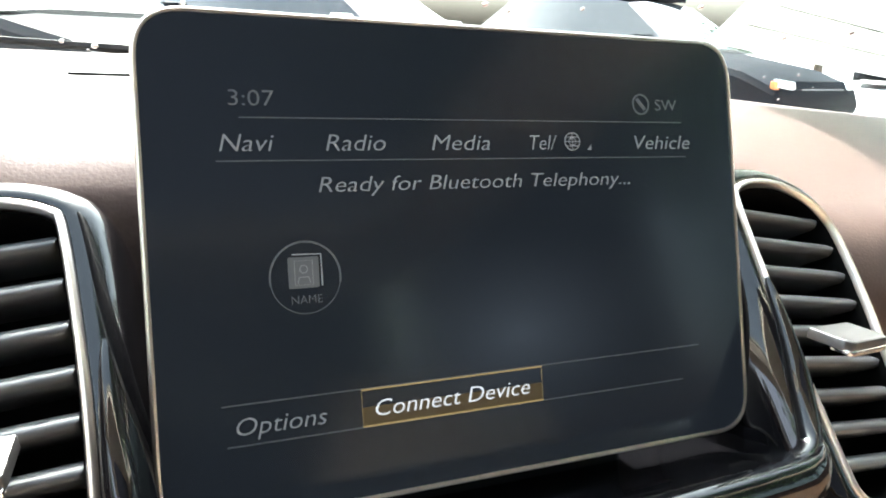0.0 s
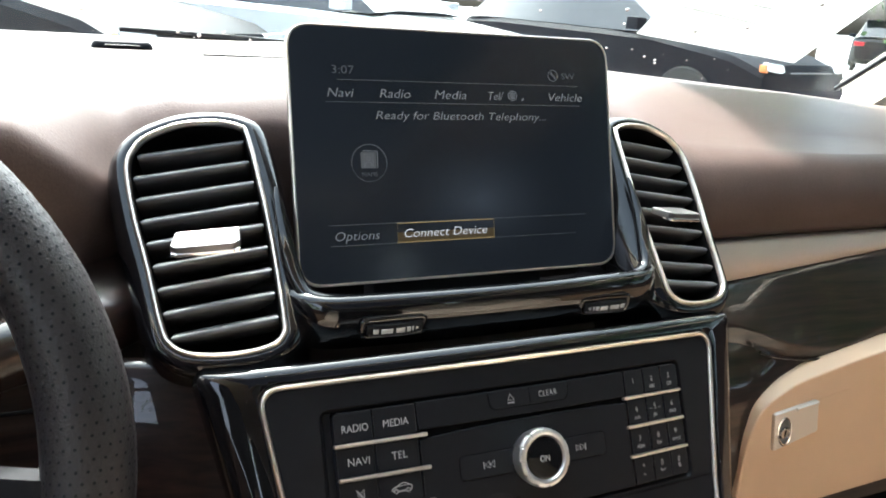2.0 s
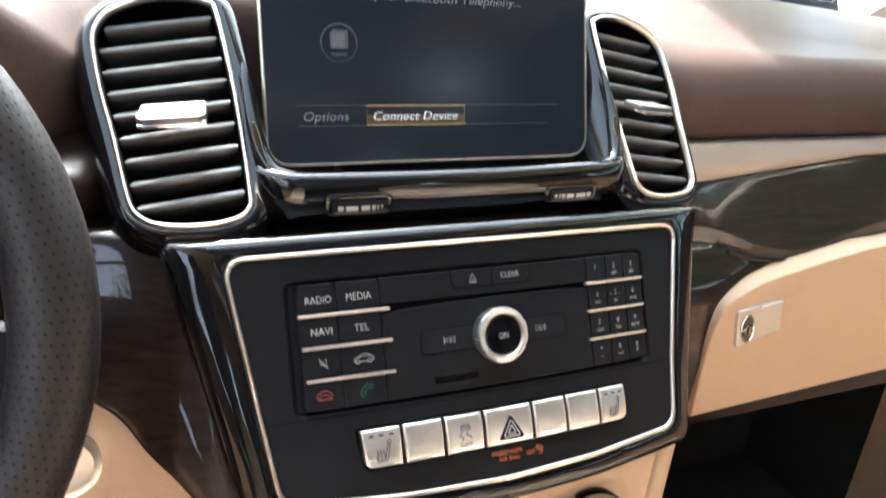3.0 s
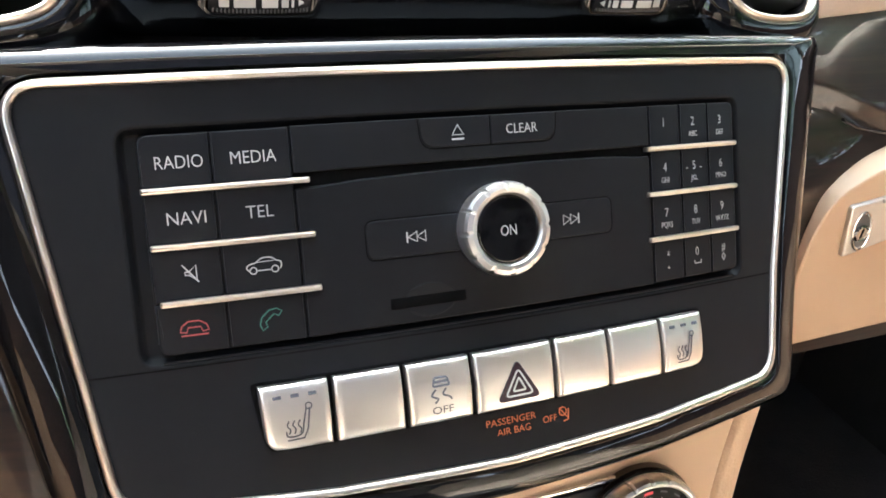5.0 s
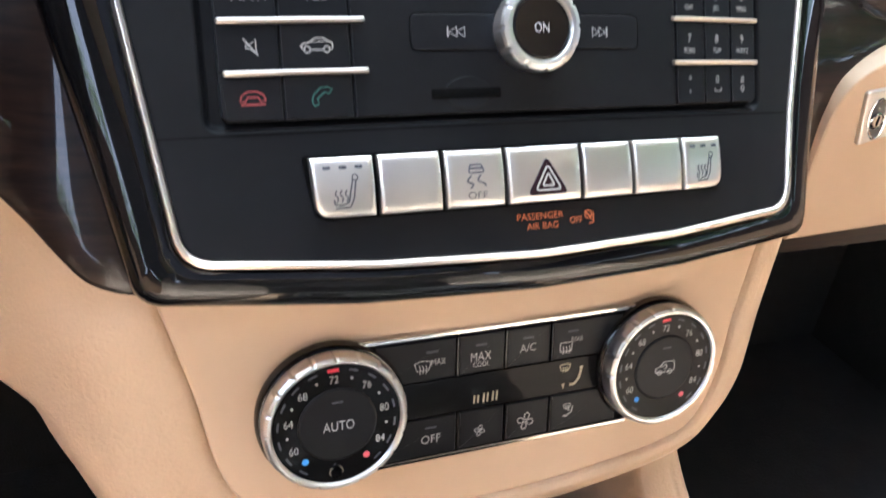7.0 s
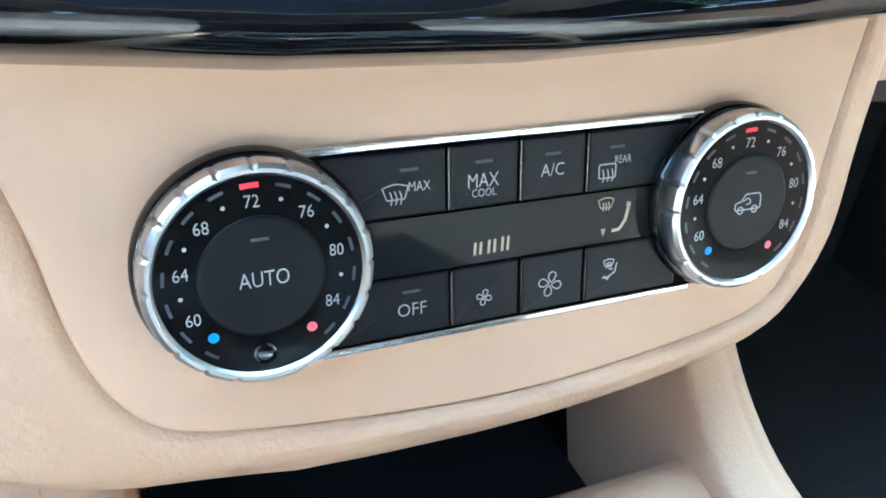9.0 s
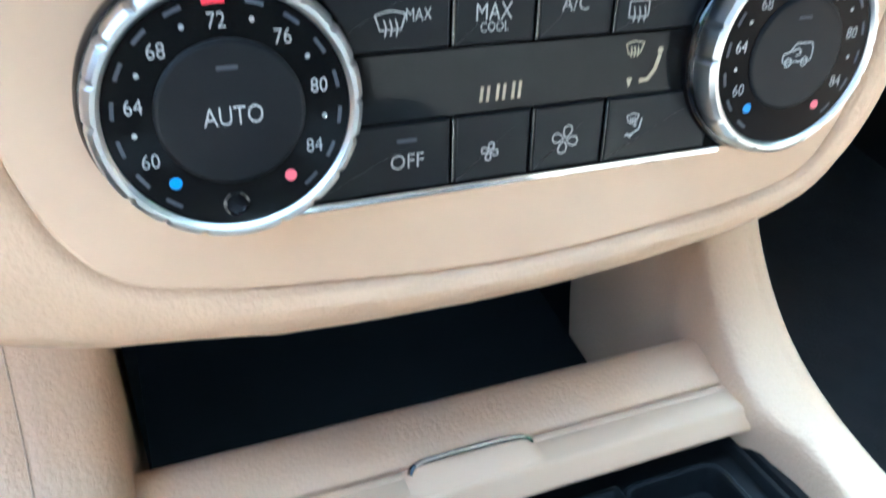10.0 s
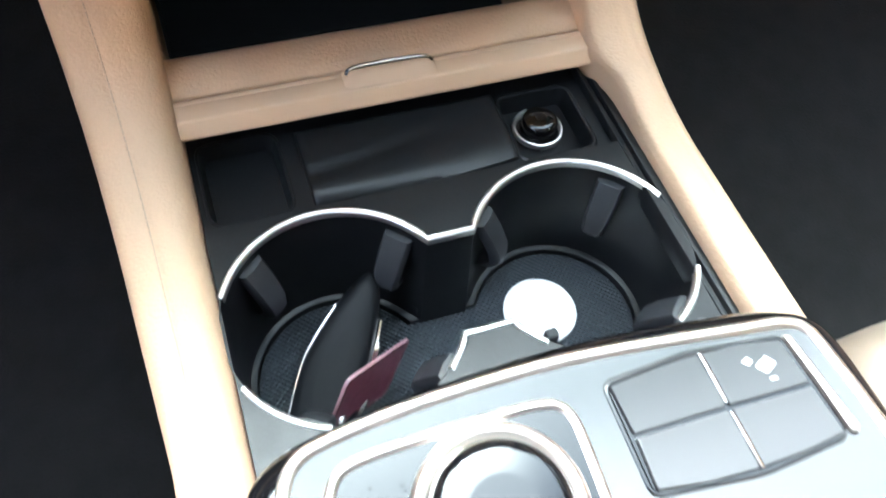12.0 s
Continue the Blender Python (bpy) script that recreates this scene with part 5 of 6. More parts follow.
# ---------- controller module ----------
def build_module():
    mod = thing("controller_module", (0, -300, -260), "silver and black controller module on the console, lit by the sun", "car controls")
    F = Matrix.Translation((0, -240, -213)) @ Matrix.Rotation(math.atan(0.10), 4, "X").inverted()
    on = lambda bm: finish(bm, F)
    body = smooth_path([(-125, -230), (-124, -150), (-123, -60), (-120.5, -14), (-116, 0.3), (-108.5, 8), (-97, 13), (-80, 16), (-50, 19.5), (-9, 21.5), (30, 20.5), (79, 15.5), (100, 11), (112, 4), (117.5, -8), (121, -34), (125, -80), (126, -150), (126, -230)], 4)
    part("base", on(loops([[(p.x, p.y, w) for p in offset(body, a)] for a, w in ((-2, -70), (0, -30), (0.5, -12), (-0.6, -6.5), (-3.0, -3.0), (-6.0, -1.4), (-10.5, -0.8))], cap1=True)), GLOSS, mod, "gloss black base")
    top = smooth_path([(-113, -230), (-112.5, -150), (-111, -60), (-107.5, -14), (-104.5, -1), (-99.5, 6), (-92, 9.8), (-75, 12.8), (-47, 15.2), (-7, 15.8), (28, 13.6), (75, 8.2), (95, 5.6), (103.6, 1), (107.4, -9), (112.5, -38), (117, -80), (118, -150), (118, -230)], 4)
    part("silver_top", on(plate(offset(top, -2.2), -3, 0.4, 0.6)), SILVERPAINT, mod, "silver-painted top")
    part("chrome_rim", on(frame_ring(top, [(-4.4, 0.2), (-3.6, 1.0), (-1.6, 1.5), (-0.2, 1.3), (0.8, 0.6), (1.2, -1.5)])), SATIN, mod)
    # switch panel with bowed edges
    well = [Vector(p) for p in rounded([(15.6, 0.4), (52, 2.6), (89.6, -1.8), (95.2, -42.2), (58, -45.0), (16.2, -40.4)], [4, 60, 3, 4, 60, 4], 6)]
    part("switch_well", on(frame_ring(well, [(-0.8, -0.6), (-0.5, 0.5), (0.4, 0.9), (1.4, 0.7), (1.9, 0.2)])), GLOSS, mod)
    part("well_base", on(plate(well, -1, 0.5, 0.1)), GLOSS, mod)
    keys = []
    for q in (((16.8, -0.8), (36, 0.9), (54.2, 1.2), (55.3, -19.8), (18.0, -19.4)), ((56.2, 1.2), (72, 0.4), (88.6, -2.4), (91.2, -20.8), (57.2, -19.8)),
              ((18.2, -21.0), (55.4, -21.4), (56.6, -43.4), (37, -42.6), (17.8, -39.6)), ((57.4, -21.4), (91.4, -22.4), (94.0, -41.4), (76, -43.2), (58.6, -43.4))):
        keys.append(part("switch", on(plate(rounded(q, [0.8] * 5, 3), 0.2, 2.0, 0.5)), SWITCHGREY, mod, "grey switch"))
    for a, b in (((55.1, 1.4, 1.6), (56.0, -18.4, 1.9)), ((56.2, -22.4, 1.9), (57.6, -43.6, 1.6))):
        part("divider", on(tube([a, tuple(Vector(a).lerp(Vector(b), 0.5)), b], [0.7, 1.0, 0.8], 8)), CHROME, mod, "chrome switch divider")
    part("switch_symbol", on(joined(plate(rounded([(73.4, -9.6), (79.6, -6.6), (82.6, -10.0), (77.0, -13.0)], 0.6, 2), 1.9, 2.2, 0.1), plate(rounded([(69.0, -6.4), (72.4, -5.2), (74.0, -7.0), (71.0, -8.4)], 0.4, 2), 1.9, 2.2, 0.1), plate(rect(77, -16, 80, -15, 0.2, 2), 1.9, 2.2, 0.05))), WHITE, keys[1], smooth=0)
    part("side_bar", on(plate(rounded([(90.6, -0.6), (94.0, -1.8), (97.6, -20), (101.4, -40.5), (98.6, -43.5), (96.6, -41), (94.2, -22)], [1, 1.5, 8, 1.5, 1.5, 1.5, 8], 4), 0.2, 2.6, 1.0)), SATIN, mod, "bright metal side bar")
    # hollow with the rotary controller
    hol = smooth_path([(-97, -50), (-93, -20), (-89.5, -8), (-84, -1.5), (-73, 0.8), (-52, 1.6), (-30, 1.6), (-12, 1.0), (-4, -1.2), (-0.2, -7), (0.4, -20), (-0.5, -60), (-2, -130), (-50, -132), (-99, -130)], 4, True)
    part("controller_hollow", on(frame_ring(hol, [(-3.0, -2), (-2.4, 0.5), (-1.2, 1.3), (0, 1.5), (1.2, 1.0), (1.8, 0.3)])), SATIN, mod)
    part("hollow_floor", on(plate(offset(hol, -2.5), 0.2, 0.7, 0.1)), GLOSS, mod)
    part("controller_ring", on(lathe([(31, 0.5), (31, 3.5), (30, 5.2), (28, 6.0), (26, 5.4), (24.6, 4.0)], -37, -31, 64)), SATIN, mod, "silver controller ring")
    part("controller_dial", on(lathe([(24.2, 0.5), (24.2, 6.5), (23.2, 8.0), (20, 9.0), (12, 9.6)], -37, -31, 64)), GLOSS, mod, "gloss black rotary dial")


# ---------- loose things in the cup holders ----------
def build_loose():
    deck = lambda bm: finish(bm, DECK)
    solo("white_disc", deck(loops([[(p[0], p[1], w) for p in circle_pts(54, -15.5, r, 40)] for r, w in ((20.0, -73.9), (21.0, -73.2), (21.0, -71.9), (20.4, -71.3), (18.5, -71.0))], True, True)), WHITE, "round white disc lying in the cup holder", "coaster")
    F = DECK @ Matrix.Translation((-69, -29, -63)) @ Matrix.Rotation(radians(-30), 4, "Z") @ Matrix.Rotation(radians(22), 4, "X")
    key = thing("car_key", tuple(F @ Vector((0, 0, 0))), "black car key fob with chrome side leaning in the cup holder", "car key")
    out = smooth_path([(-10, -44), (8, -44), (15, -30), (16.4, 0), (15.8, 30), (13, 50), (8, 58), (2.5, 56), (-7, 39), (-13.6, 20), (-17, 4), (-17, -20)], 4, True)
    part("fob", finish(loops([[(p.x * k, (p.y - 4) * k + 4, w) for p in out] for k, w in ((0.9, 0), (1.0, 3), (1.0, 8.5), (0.96, 10.8), (0.86, 12.6), (0.68, 13.6), (0.4, 14.0))], True, True), F), MATTE, key)
    part("chrome_side", finish(tube(smooth_path([(16.8, 36, 6), (17.4, 22, 6), (17.4, 6, 6), (16.8, -12, 6), (15.0, -28, 6)], 4), [1.2] * 4 + [3.0] * 9 + [1.6] * 4, 8), F), CHROME, key, "chrome side band")
    part("edge_line", finish(tube(smooth_path([(-16.4, -22, 10.6), (-16.4, 4, 10.8), (-13.0, 20, 11.0), (-6.6, 38.4, 11.2)], 4), 0.7, 6), F), CHROME, key)
    part("key_ring", finish(tube([(13 + 9 * math.cos(i * 0.2618), -44 + 9 * math.sin(i * 0.2618), 4 + 2 * math.sin(i * 0.2618)) for i in range(24)], 1.3, 6, True), F), CHROME, key, "steel key ring")
    ax, ay = Vector((0.783, 0.379, -0.493)).normalized(), Vector((0.348, 0.39, 0.852))
    ay = (ay - ax * ay.dot(ax)).normalized()
    az = ax.cross(ay)
    F2 = Matrix.Translation((-56.0, -193.3, -323.6)) @ Matrix((ax, ay, az)).transposed().to_4x4()
    tag = thing("key_tag", tuple(F2 @ Vector((0, -20, 0))), "translucent red plastic tag with a key ring", "key tag")
    o = rect(-23.5, -19, 23.5, 22, 3, 4)
    part("tag_body", finish(plate(o, 0, 1.2, 0.3, True), F2), TAGRED, tag)
    part("tag_border", finish(frame_ring([Vector(p) for p in o], [(-1.4, 0), (-1.2, 1.5), (0.4, 1.5), (0.5, 0)]), F2), material("clear_plastic_edge", (0.30, 0.17, 0.19), rough=0.2), tag, "clear plastic edge")
    part("eyelet", finish(frame_ring([Vector(p) for p in circle_pts(-15, -12, 2.6, 20)], [(-0.9, 0), (-0.6, 1.7), (0.6, 1.7), (0.9, 0)]), F2), CHROME, tag)


build_console()
build_module()
build_loose()

# ---------- dashboard ----------
# height of the instrument hood's crest against the distance from the middle; it drops beside the driver's vent
HOOD = ((122, 158), (150, 158), (186, 140), (206, 128), (222, 143), (236, 157), (252, 167), (275, 174), (320, 178), (760, 178))


def build_dashboard():
    dash = thing("dashboard", (0, 250, -300), "brown leather-grained dashboard with dark wood and beige lower panels", "dashboard")
    def spread(x0, x1, n, prof):
        return sheet([[(x, *p) for p in prof(x)] for x in [x0 + (x1 - x0) * i / n for i in range(n + 1)]])
    # passenger pad
    def ease(a, b, x):
        s = max(0.0, min(1.0, (x - a) / (b - a)))
        return s * s * (3 - 2 * s)
    def pad_r(x):
        top = 194 - 0.065 * (x - 160)
        fade = max(0.0, (x - 480) / 300.0)
        tuck = 1 - ease(168, 226, x)
        pts = [(162, 69), (151, 70), (143, 78), (138.5, 91), (138, 104), (140.5, 115), (147, 126), (160, 137), (184, top - 45), (222, top - 31), (280, top - 15), (350, top - 5), (440, top - 5), (560, top - 8)]
        return [(y - 120 * fade * fade * max(0.0, min(1.0, (520 - y) / 260.0)) + (46 * tuck * max(0.0, (230 - y) / 90.0) if y < 230 else 0), z) for y, z in pts]
    part("passenger_pad", finish(spread(122, 760, 56, pad_r)), BROWN, dash, "brown grained passenger pad", smooth=80)
    # instrument hood on the driver's side
    def pad_l(x):
        d = -x
        tuck = 1 - ease(168, 226, d)
        near = 130 * ease(190, 420, d)
        zc = 158.0
        for (d0, z0), (d1, z1) in zip(HOOD, HOOD[1:]):
            if d0 <= d <= d1:
                zc = z0 + (z1 - z0) * blend(d0, d1, d)
        rise = 187.5 - zc
        pts = [(162, 50), (152, 56), (145, zc * 0.5 + 10), (139, zc - 40), (135.5, zc - 22), (135, zc - 10), (138, zc - 2.5), (146, zc + 2.0), (165, zc + rise * 0.30), (198, zc + rise * 0.62), (246, zc + rise * 0.88), (300, 187), (347, 186), (560, 184)]
        return [((y - near * max(0.0, (347 - y) / 200.0) if y < 347 else y) + (46 * tuck * max(0.0, (230 - y) / 90.0) if y < 230 else 0), z) for y, z in pts]
    part("instrument_hood", finish(spread(-122, -760, 60, pad_l)), BROWN, dash, "brown grained instrument hood", smooth=80)
    # the middle, from the one side's section to the other's
    def pad_c(x):
        f = ease(-122, 122, x)
        return [(p[0] + (q[0] - p[0]) * f, p[1] + (q[1] - p[1]) * f) for p, q in zip(pad_l(-122), pad_r(122))]
    part("centre_top", finish(spread(-122, 122, 12, pad_c)), BROWN, dash, smooth=80)
    part("top_seam", finish(tube([(-128, 326, 187.0), (-40, 322, 187.6), (60, 322, 187.6)], 0.8, 6)), DEEP, dash)
    # strip and wood, passenger side
    def strip(x):
        d = min(1.0, max(0.0, (450 - x) / 190.0))
        return [(160, 68.5), (146, 68.5), (141.5, 66.5), (139.5, 59.0 - 10 * d), (138, 54.5 - 17 * d), (141, 52.5 - 19 * d)]
    part("trim_strip", finish(spread(170, 760, 30, strip)), material("bronze_strip", (0.50, 0.43, 0.375), rough=0.46, metal=0.55, grain=0.04, grain_size=1.0), dash, "bronze satin trim strip", smooth=80)
    crease = smooth_path([(150, 128, 14), (215, 116, 12), (237, 112, 10.5), (255, 107, 9), (275, 100, 3.5), (300, 95, -5), (330, 93, -11.2), (361, 93, -12), (398, 94, -2.5), (436, 94, 6.5), (520, 96, 12), (760, 98, 16)], 6)
    cols = []
    for p in crease:
        x, yc, zc = p
        d = min(1.0, max(0.0, (450 - x) / 190.0))
        z0 = 53.5 - 17 * d
        top, edge = Vector((140.0, z0)), Vector((yc + 1.2, zc + 1.6))
        col = [(146, z0 + 1)]
        for k in range(9):
            f = k / 8
            col.append((top.x + (edge.x - top.x) * f, top.y + (edge.y - top.y) * f + 2.5 * math.sin(math.pi * f)))
        col += [(yc, zc), (yc - 0.2, zc - 2.4), (yc + 0.6, zc - 8), (yc, zc - 14), (yc * 0.6 + 34, zc - 20), (84, -42), (80, -62), (77, -100), (80, -165)]
        cols.append([(x, y, z) for y, z in col])
    part("wood_panel", finish(sheet(cols)), WOOD, dash, "polished dark wood panel", smooth=48)
    rib = [(262, 92.4, -7), (275, 92, -12), (300, 92, -17), (320, 92, -20), (361, 92, -22), (398, 92, -15), (433, 92, -9), (520, 92, 0), (700, 92, 6)]
    part("wood_rib", finish(tube(smooth_path(rib, 8), 1.5, 8, flat=0.7)), WOOD, dash, smooth=80)
    # glove box
    G = leaning(0, 76, 0, 0)
    go = [(247, -151), (246, -112), (246.5, -80), (250, -60), (258, -46), (272, -36.5), (292, -28), (326, -21), (387, -11), (440, -6), (720, 6), (720, -138), (480, -143)]
    gp = smooth_path(go[1:11], 6)
    gout = [Vector(go[0])] + gp + [Vector(p) for p in go[11:]]
    bm = plate(gout, -30, 3, 1.8)
    box = part("glove_box", finish(bm, G), BEIGEPLASTIC, dash, "beige glove box lid")
    lock = part("lock_plate", finish(plate(rounded([(274, -86), (267, -51.5), (314, -45.5), (321, -75)], 2.5, 3), 2, 6.0, 1.6), G), LATCHSILVER, box, "brushed metal latch plate with a key lock")
    slot = [Vector((281.5 + 6.6 * math.cos(a) + 0.22 * 12.5 * -math.sin(a), -68.5 + 12.5 * math.sin(a))) for a in [radians(12 * k) for k in range(30)]]
    part("lock_rim", finish(frame_ring(slot, [(-0.9, 5), (-0.7, 6.6), (0.2, 7.0), (1.0, 6.6), (1.3, 5)]), G), CHROME, lock)
    part("lock_pocket", finish(plate(offset(slot, -0.6), 5.5, 6.2, 0.1), G), SLAT, lock)
    part("lock_barrel", finish(lathe([(5.4, 5), (5.4, 7.2), (4.6, 7.9), (3.8, 7.4)], 281.2, -69.5, 28), G), DARKCHROME, lock)
    part("keyhole", finish(plate(rect(280.4, -72.6, 282.0, -66.4, 0.7, 3), 7.0, 7.6, 0.1), G), DEEP, lock)
    part("grip_lip", finish(tube([(290, -49.6, 6.2), (302, -48.0, 6.6), (313, -46.8, 6.2)], 1.4, 6), G), LATCHSILVER, lock)
    part("lid_hollow", finish(plate(rounded([(313, -80), (313, -47), (352, -41), (362, -58), (348, -80)], 8, 4), 2.6, 3.4, 0.4), G), BEIGEPLASTIC, box)
    # driver side lower panels
    D = leaning(0, 50, 0, 2)
    low = [(-760, -22), (-262, -22), (-238, -25), (-219, -31), (-200, -41), (-187.5, -56), (-176, -67), (-166.5, -77), (-159, -83.5), (-150, -87), (-141, -89), (-128, -90)]
    cols = []
    for p in smooth_path(low, 6):
        x, z0 = p.x, p.y
        col = [(x, knee_depth(x, 49) + 4, 49.4), (x, knee_depth(x, 49) - 2.6, 49.0), (x, knee_depth(x, 47) - 4, 47)]
        for k in range(1, 15):
            z = 47 + (z0 + 3 - 47) * k / 14
            col.append((x, knee_depth(x, z) - 4, z))
        col += [(x, knee_depth(x, z0) - 3.2, z0 + 0.8), (x, knee_depth(x, z0) - 1.8, z0), (x, knee_depth(x, z0) + 4, z0 - 0.4)]
        cols.append(col)
    part("wood_panel", finish(sheet(cols)), WOOD, dash, "polished dark wood panel", smooth=80)
    uprof = [(44, 51.0), (38, 51.2), (36.2, 53), (36.4, 66), (38.4, 74), (44, 79), (60, 82), (95, 85), (140, 88)]
    part("upper_panel", finish(sheet([[(x, y + 0.00012 * (x + 300) ** 2 if x > -300 else y, z) for y, z in uprof] for x in (-760, -500, -300)] + [[(x, y + k, z) for y, z in uprof] for x, k in ((-270, 14), (-240, 32), (-222, 44), (-208, 52), (-194, 66), (-160, 96), (-112, 100))])), WOOD, dash, "polished dark wood panel", smooth=80)
    part("panel_gap", finish(tube([(-760, 37, 50.5), (-215, 38, 50.5)], 1.0, 6)), DEEP, dash)
    ign = part("start_button", finish(lathe([(21, 4), (21, 7), (19.4, 8.6), (17, 8.0), (15.2, 7.0)], -229, -68, 48), D), SATIN, dash, "round brushed start button")
    part("button_face", finish(lathe([(16, 5), (15.5, 7.6), (8, 8.4)], -229, -68, 40), D), SILVERKEY, ign)
    part("column_shroud", finish(plate(rounded([(-470, 58), (-330, 58), (-316, 30), (-330, -20), (-470, -20)], 14, 4), -20, 76, 14), D), MATTE, dash, "black steering column shroud")


def build_sensor():
    o = rounded([(-24, -13), (24, -13), (20, 13), (-20, 13)], 7, 5)
    T = Matrix.Translation((-183, 380, 184.5))
    s = thing("sensor_housing", (-183, 380, 184), "low black rounded sensor housing on the dashboard top", "sensor")
    part("housing", finish(loops([[(p.x, p.y, w) for p in offset(o, a)] for a, w in ((0.5, -2), (0, 3), (-1, 5.5), (-3, 7.2), (-6, 7.6))], cap1=True), T), MATTE, s)
    part("lens", finish(plate(rounded([(-15, 0), (15, 0), (13, 3.4), (-13, 3.4)], 1.5, 3), 0, 1.0, 0.3, True), Matrix.Translation((-183, 366.4, 185.6)) @ Matrix.Rotation(radians(90), 4, "X")), KEY, s)


def build_wiper():
    w = thing("windscreen_wiper", (-60, 552, 176), "black wiper resting at the foot of the windscreen", "wiper")
    part("blade", finish(tube([(-175, 566, 190), (-60, 560, 186), (70, 552, 179), (190, 545, 172)], [2.5, 4.5, 6.0, 5.0], 6)), MATTE, w, "rubber wiper blade")
    part("arm", finish(tube([(-40, 566, 184), (80, 560, 176), (210, 556, 162)], [2.4, 4.5, 6.5], 8, flat=0.6)), MATTE, w)


# ---------- steering wheel ----------
def build_wheel():
    F = leaning(-401, -1, 51, 22)
    w = thing("steering_wheel", (-400, 2, -190), "black leather steering wheel with perforated grips", "steering wheel")
    R0 = 177.6
    ring = []
    for i in range(96):
        a = 2 * math.pi * i / 96
        g = 1.0 + 0.14 * max(0.0, math.cos(2 * (a - 0.0))) ** 2
        ring.append([( (R0 + 16.5 * g * math.cos(b)) * math.cos(a), (R0 + 16.5 * g * math.cos(b)) * math.sin(a), 17.5 * g * math.sin(b)) for b in [2 * math.pi * j / 16 for j in range(16)]])
    rim = part("rim", finish(loops(ring, wrap=True), F), WHEELLEATHER, w, "black leather rim")
    # perforations near the right grip
    bm = bmesh.new()
    for i in range(52):
        a = radians(-38 + 76 * i / 51)
        for j in range(14):
            b = radians(-30 + 13.5 * j + (6.75 if i % 2 else 0))
            g = 1.0 + 0.14 * max(0.0, math.cos(2 * a)) ** 2
            rr = 16.6 * g
            c = Vector(((R0 + rr * math.cos(b)) * math.cos(a), (R0 + rr * math.cos(b)) * math.sin(a), 17.6 * g * math.sin(b)))
            n = Vector((math.cos(b) * math.cos(a), math.cos(b) * math.sin(a), math.sin(b)))
            t = Vector((-math.sin(a), math.cos(a), 0))
            s = n.cross(t)
            vs = [bm.verts.new(c + n * 0.12 + t * 0.72 * math.cos(k * math.pi / 3) + s * 0.72 * math.sin(k * math.pi / 3)) for k in range(6)]
            bm.faces.new(vs)
    tagged(part("perforation", finish(bm, F), KEY, rim), kind="stuff")
    for a0, name in ((-12, "spoke"), (192, "spoke"), (270, "spoke")):
        a = radians(a0)
        d, t = Vector((math.cos(a), math.sin(a), 0)), Vector((-math.sin(a), math.cos(a), 0))
        rings = []
        for r, h, z in ((50, 42, -14), (90, 34, -10), (130, 26, -4), (160, 26, 0), (174, 30, 0)):
            rings.append([d * r + t * h + Vector((0, 0, z - 7)), d * r + t * h * 0.9 + Vector((0, 0, z + 6)), d * r - t * h * 0.9 + Vector((0, 0, z + 6)), d * r - t * h + Vector((0, 0, z - 7))])
        part(name, finish(loops(rings, True, True), F), MATTE, w, "black spoke")
    part("spoke_trim", finish(tube([(70, -44, 0), (95, -42, 3), (122, -36, 5)], 5, 8), F), SATIN, w, "silver spoke trim")
    part("hub", finish(lathe([(70, -30), (78, -10), (72, 8), (50, 20), (20, 26)], 0, 0, 48), F), WHEELLEATHER, w, "padded hub")
    part("column", finish(lathe([(34, -150), (38, -60), (50, -25)], 0, 0, 32), F), MATTE, w)


# ---------- cabin shell ----------
def slab(pts, thick, mat, name, label, kind="structure", smooth=30):
    """A quad of that thickness, given by four world corners in mm."""
    P = [Vector(p) for p in pts]
    n = (P[1] - P[0]).cross(P[3] - P[0]).normalized() * thick
    bm = loops([[tuple(p) for p in P], [tuple(p + n) for p in P]], True, True)
    ob = part(name, finish(bm), mat, None, "", smooth)
    return tagged(ob, label, name.replace("_", " "), kind=kind)


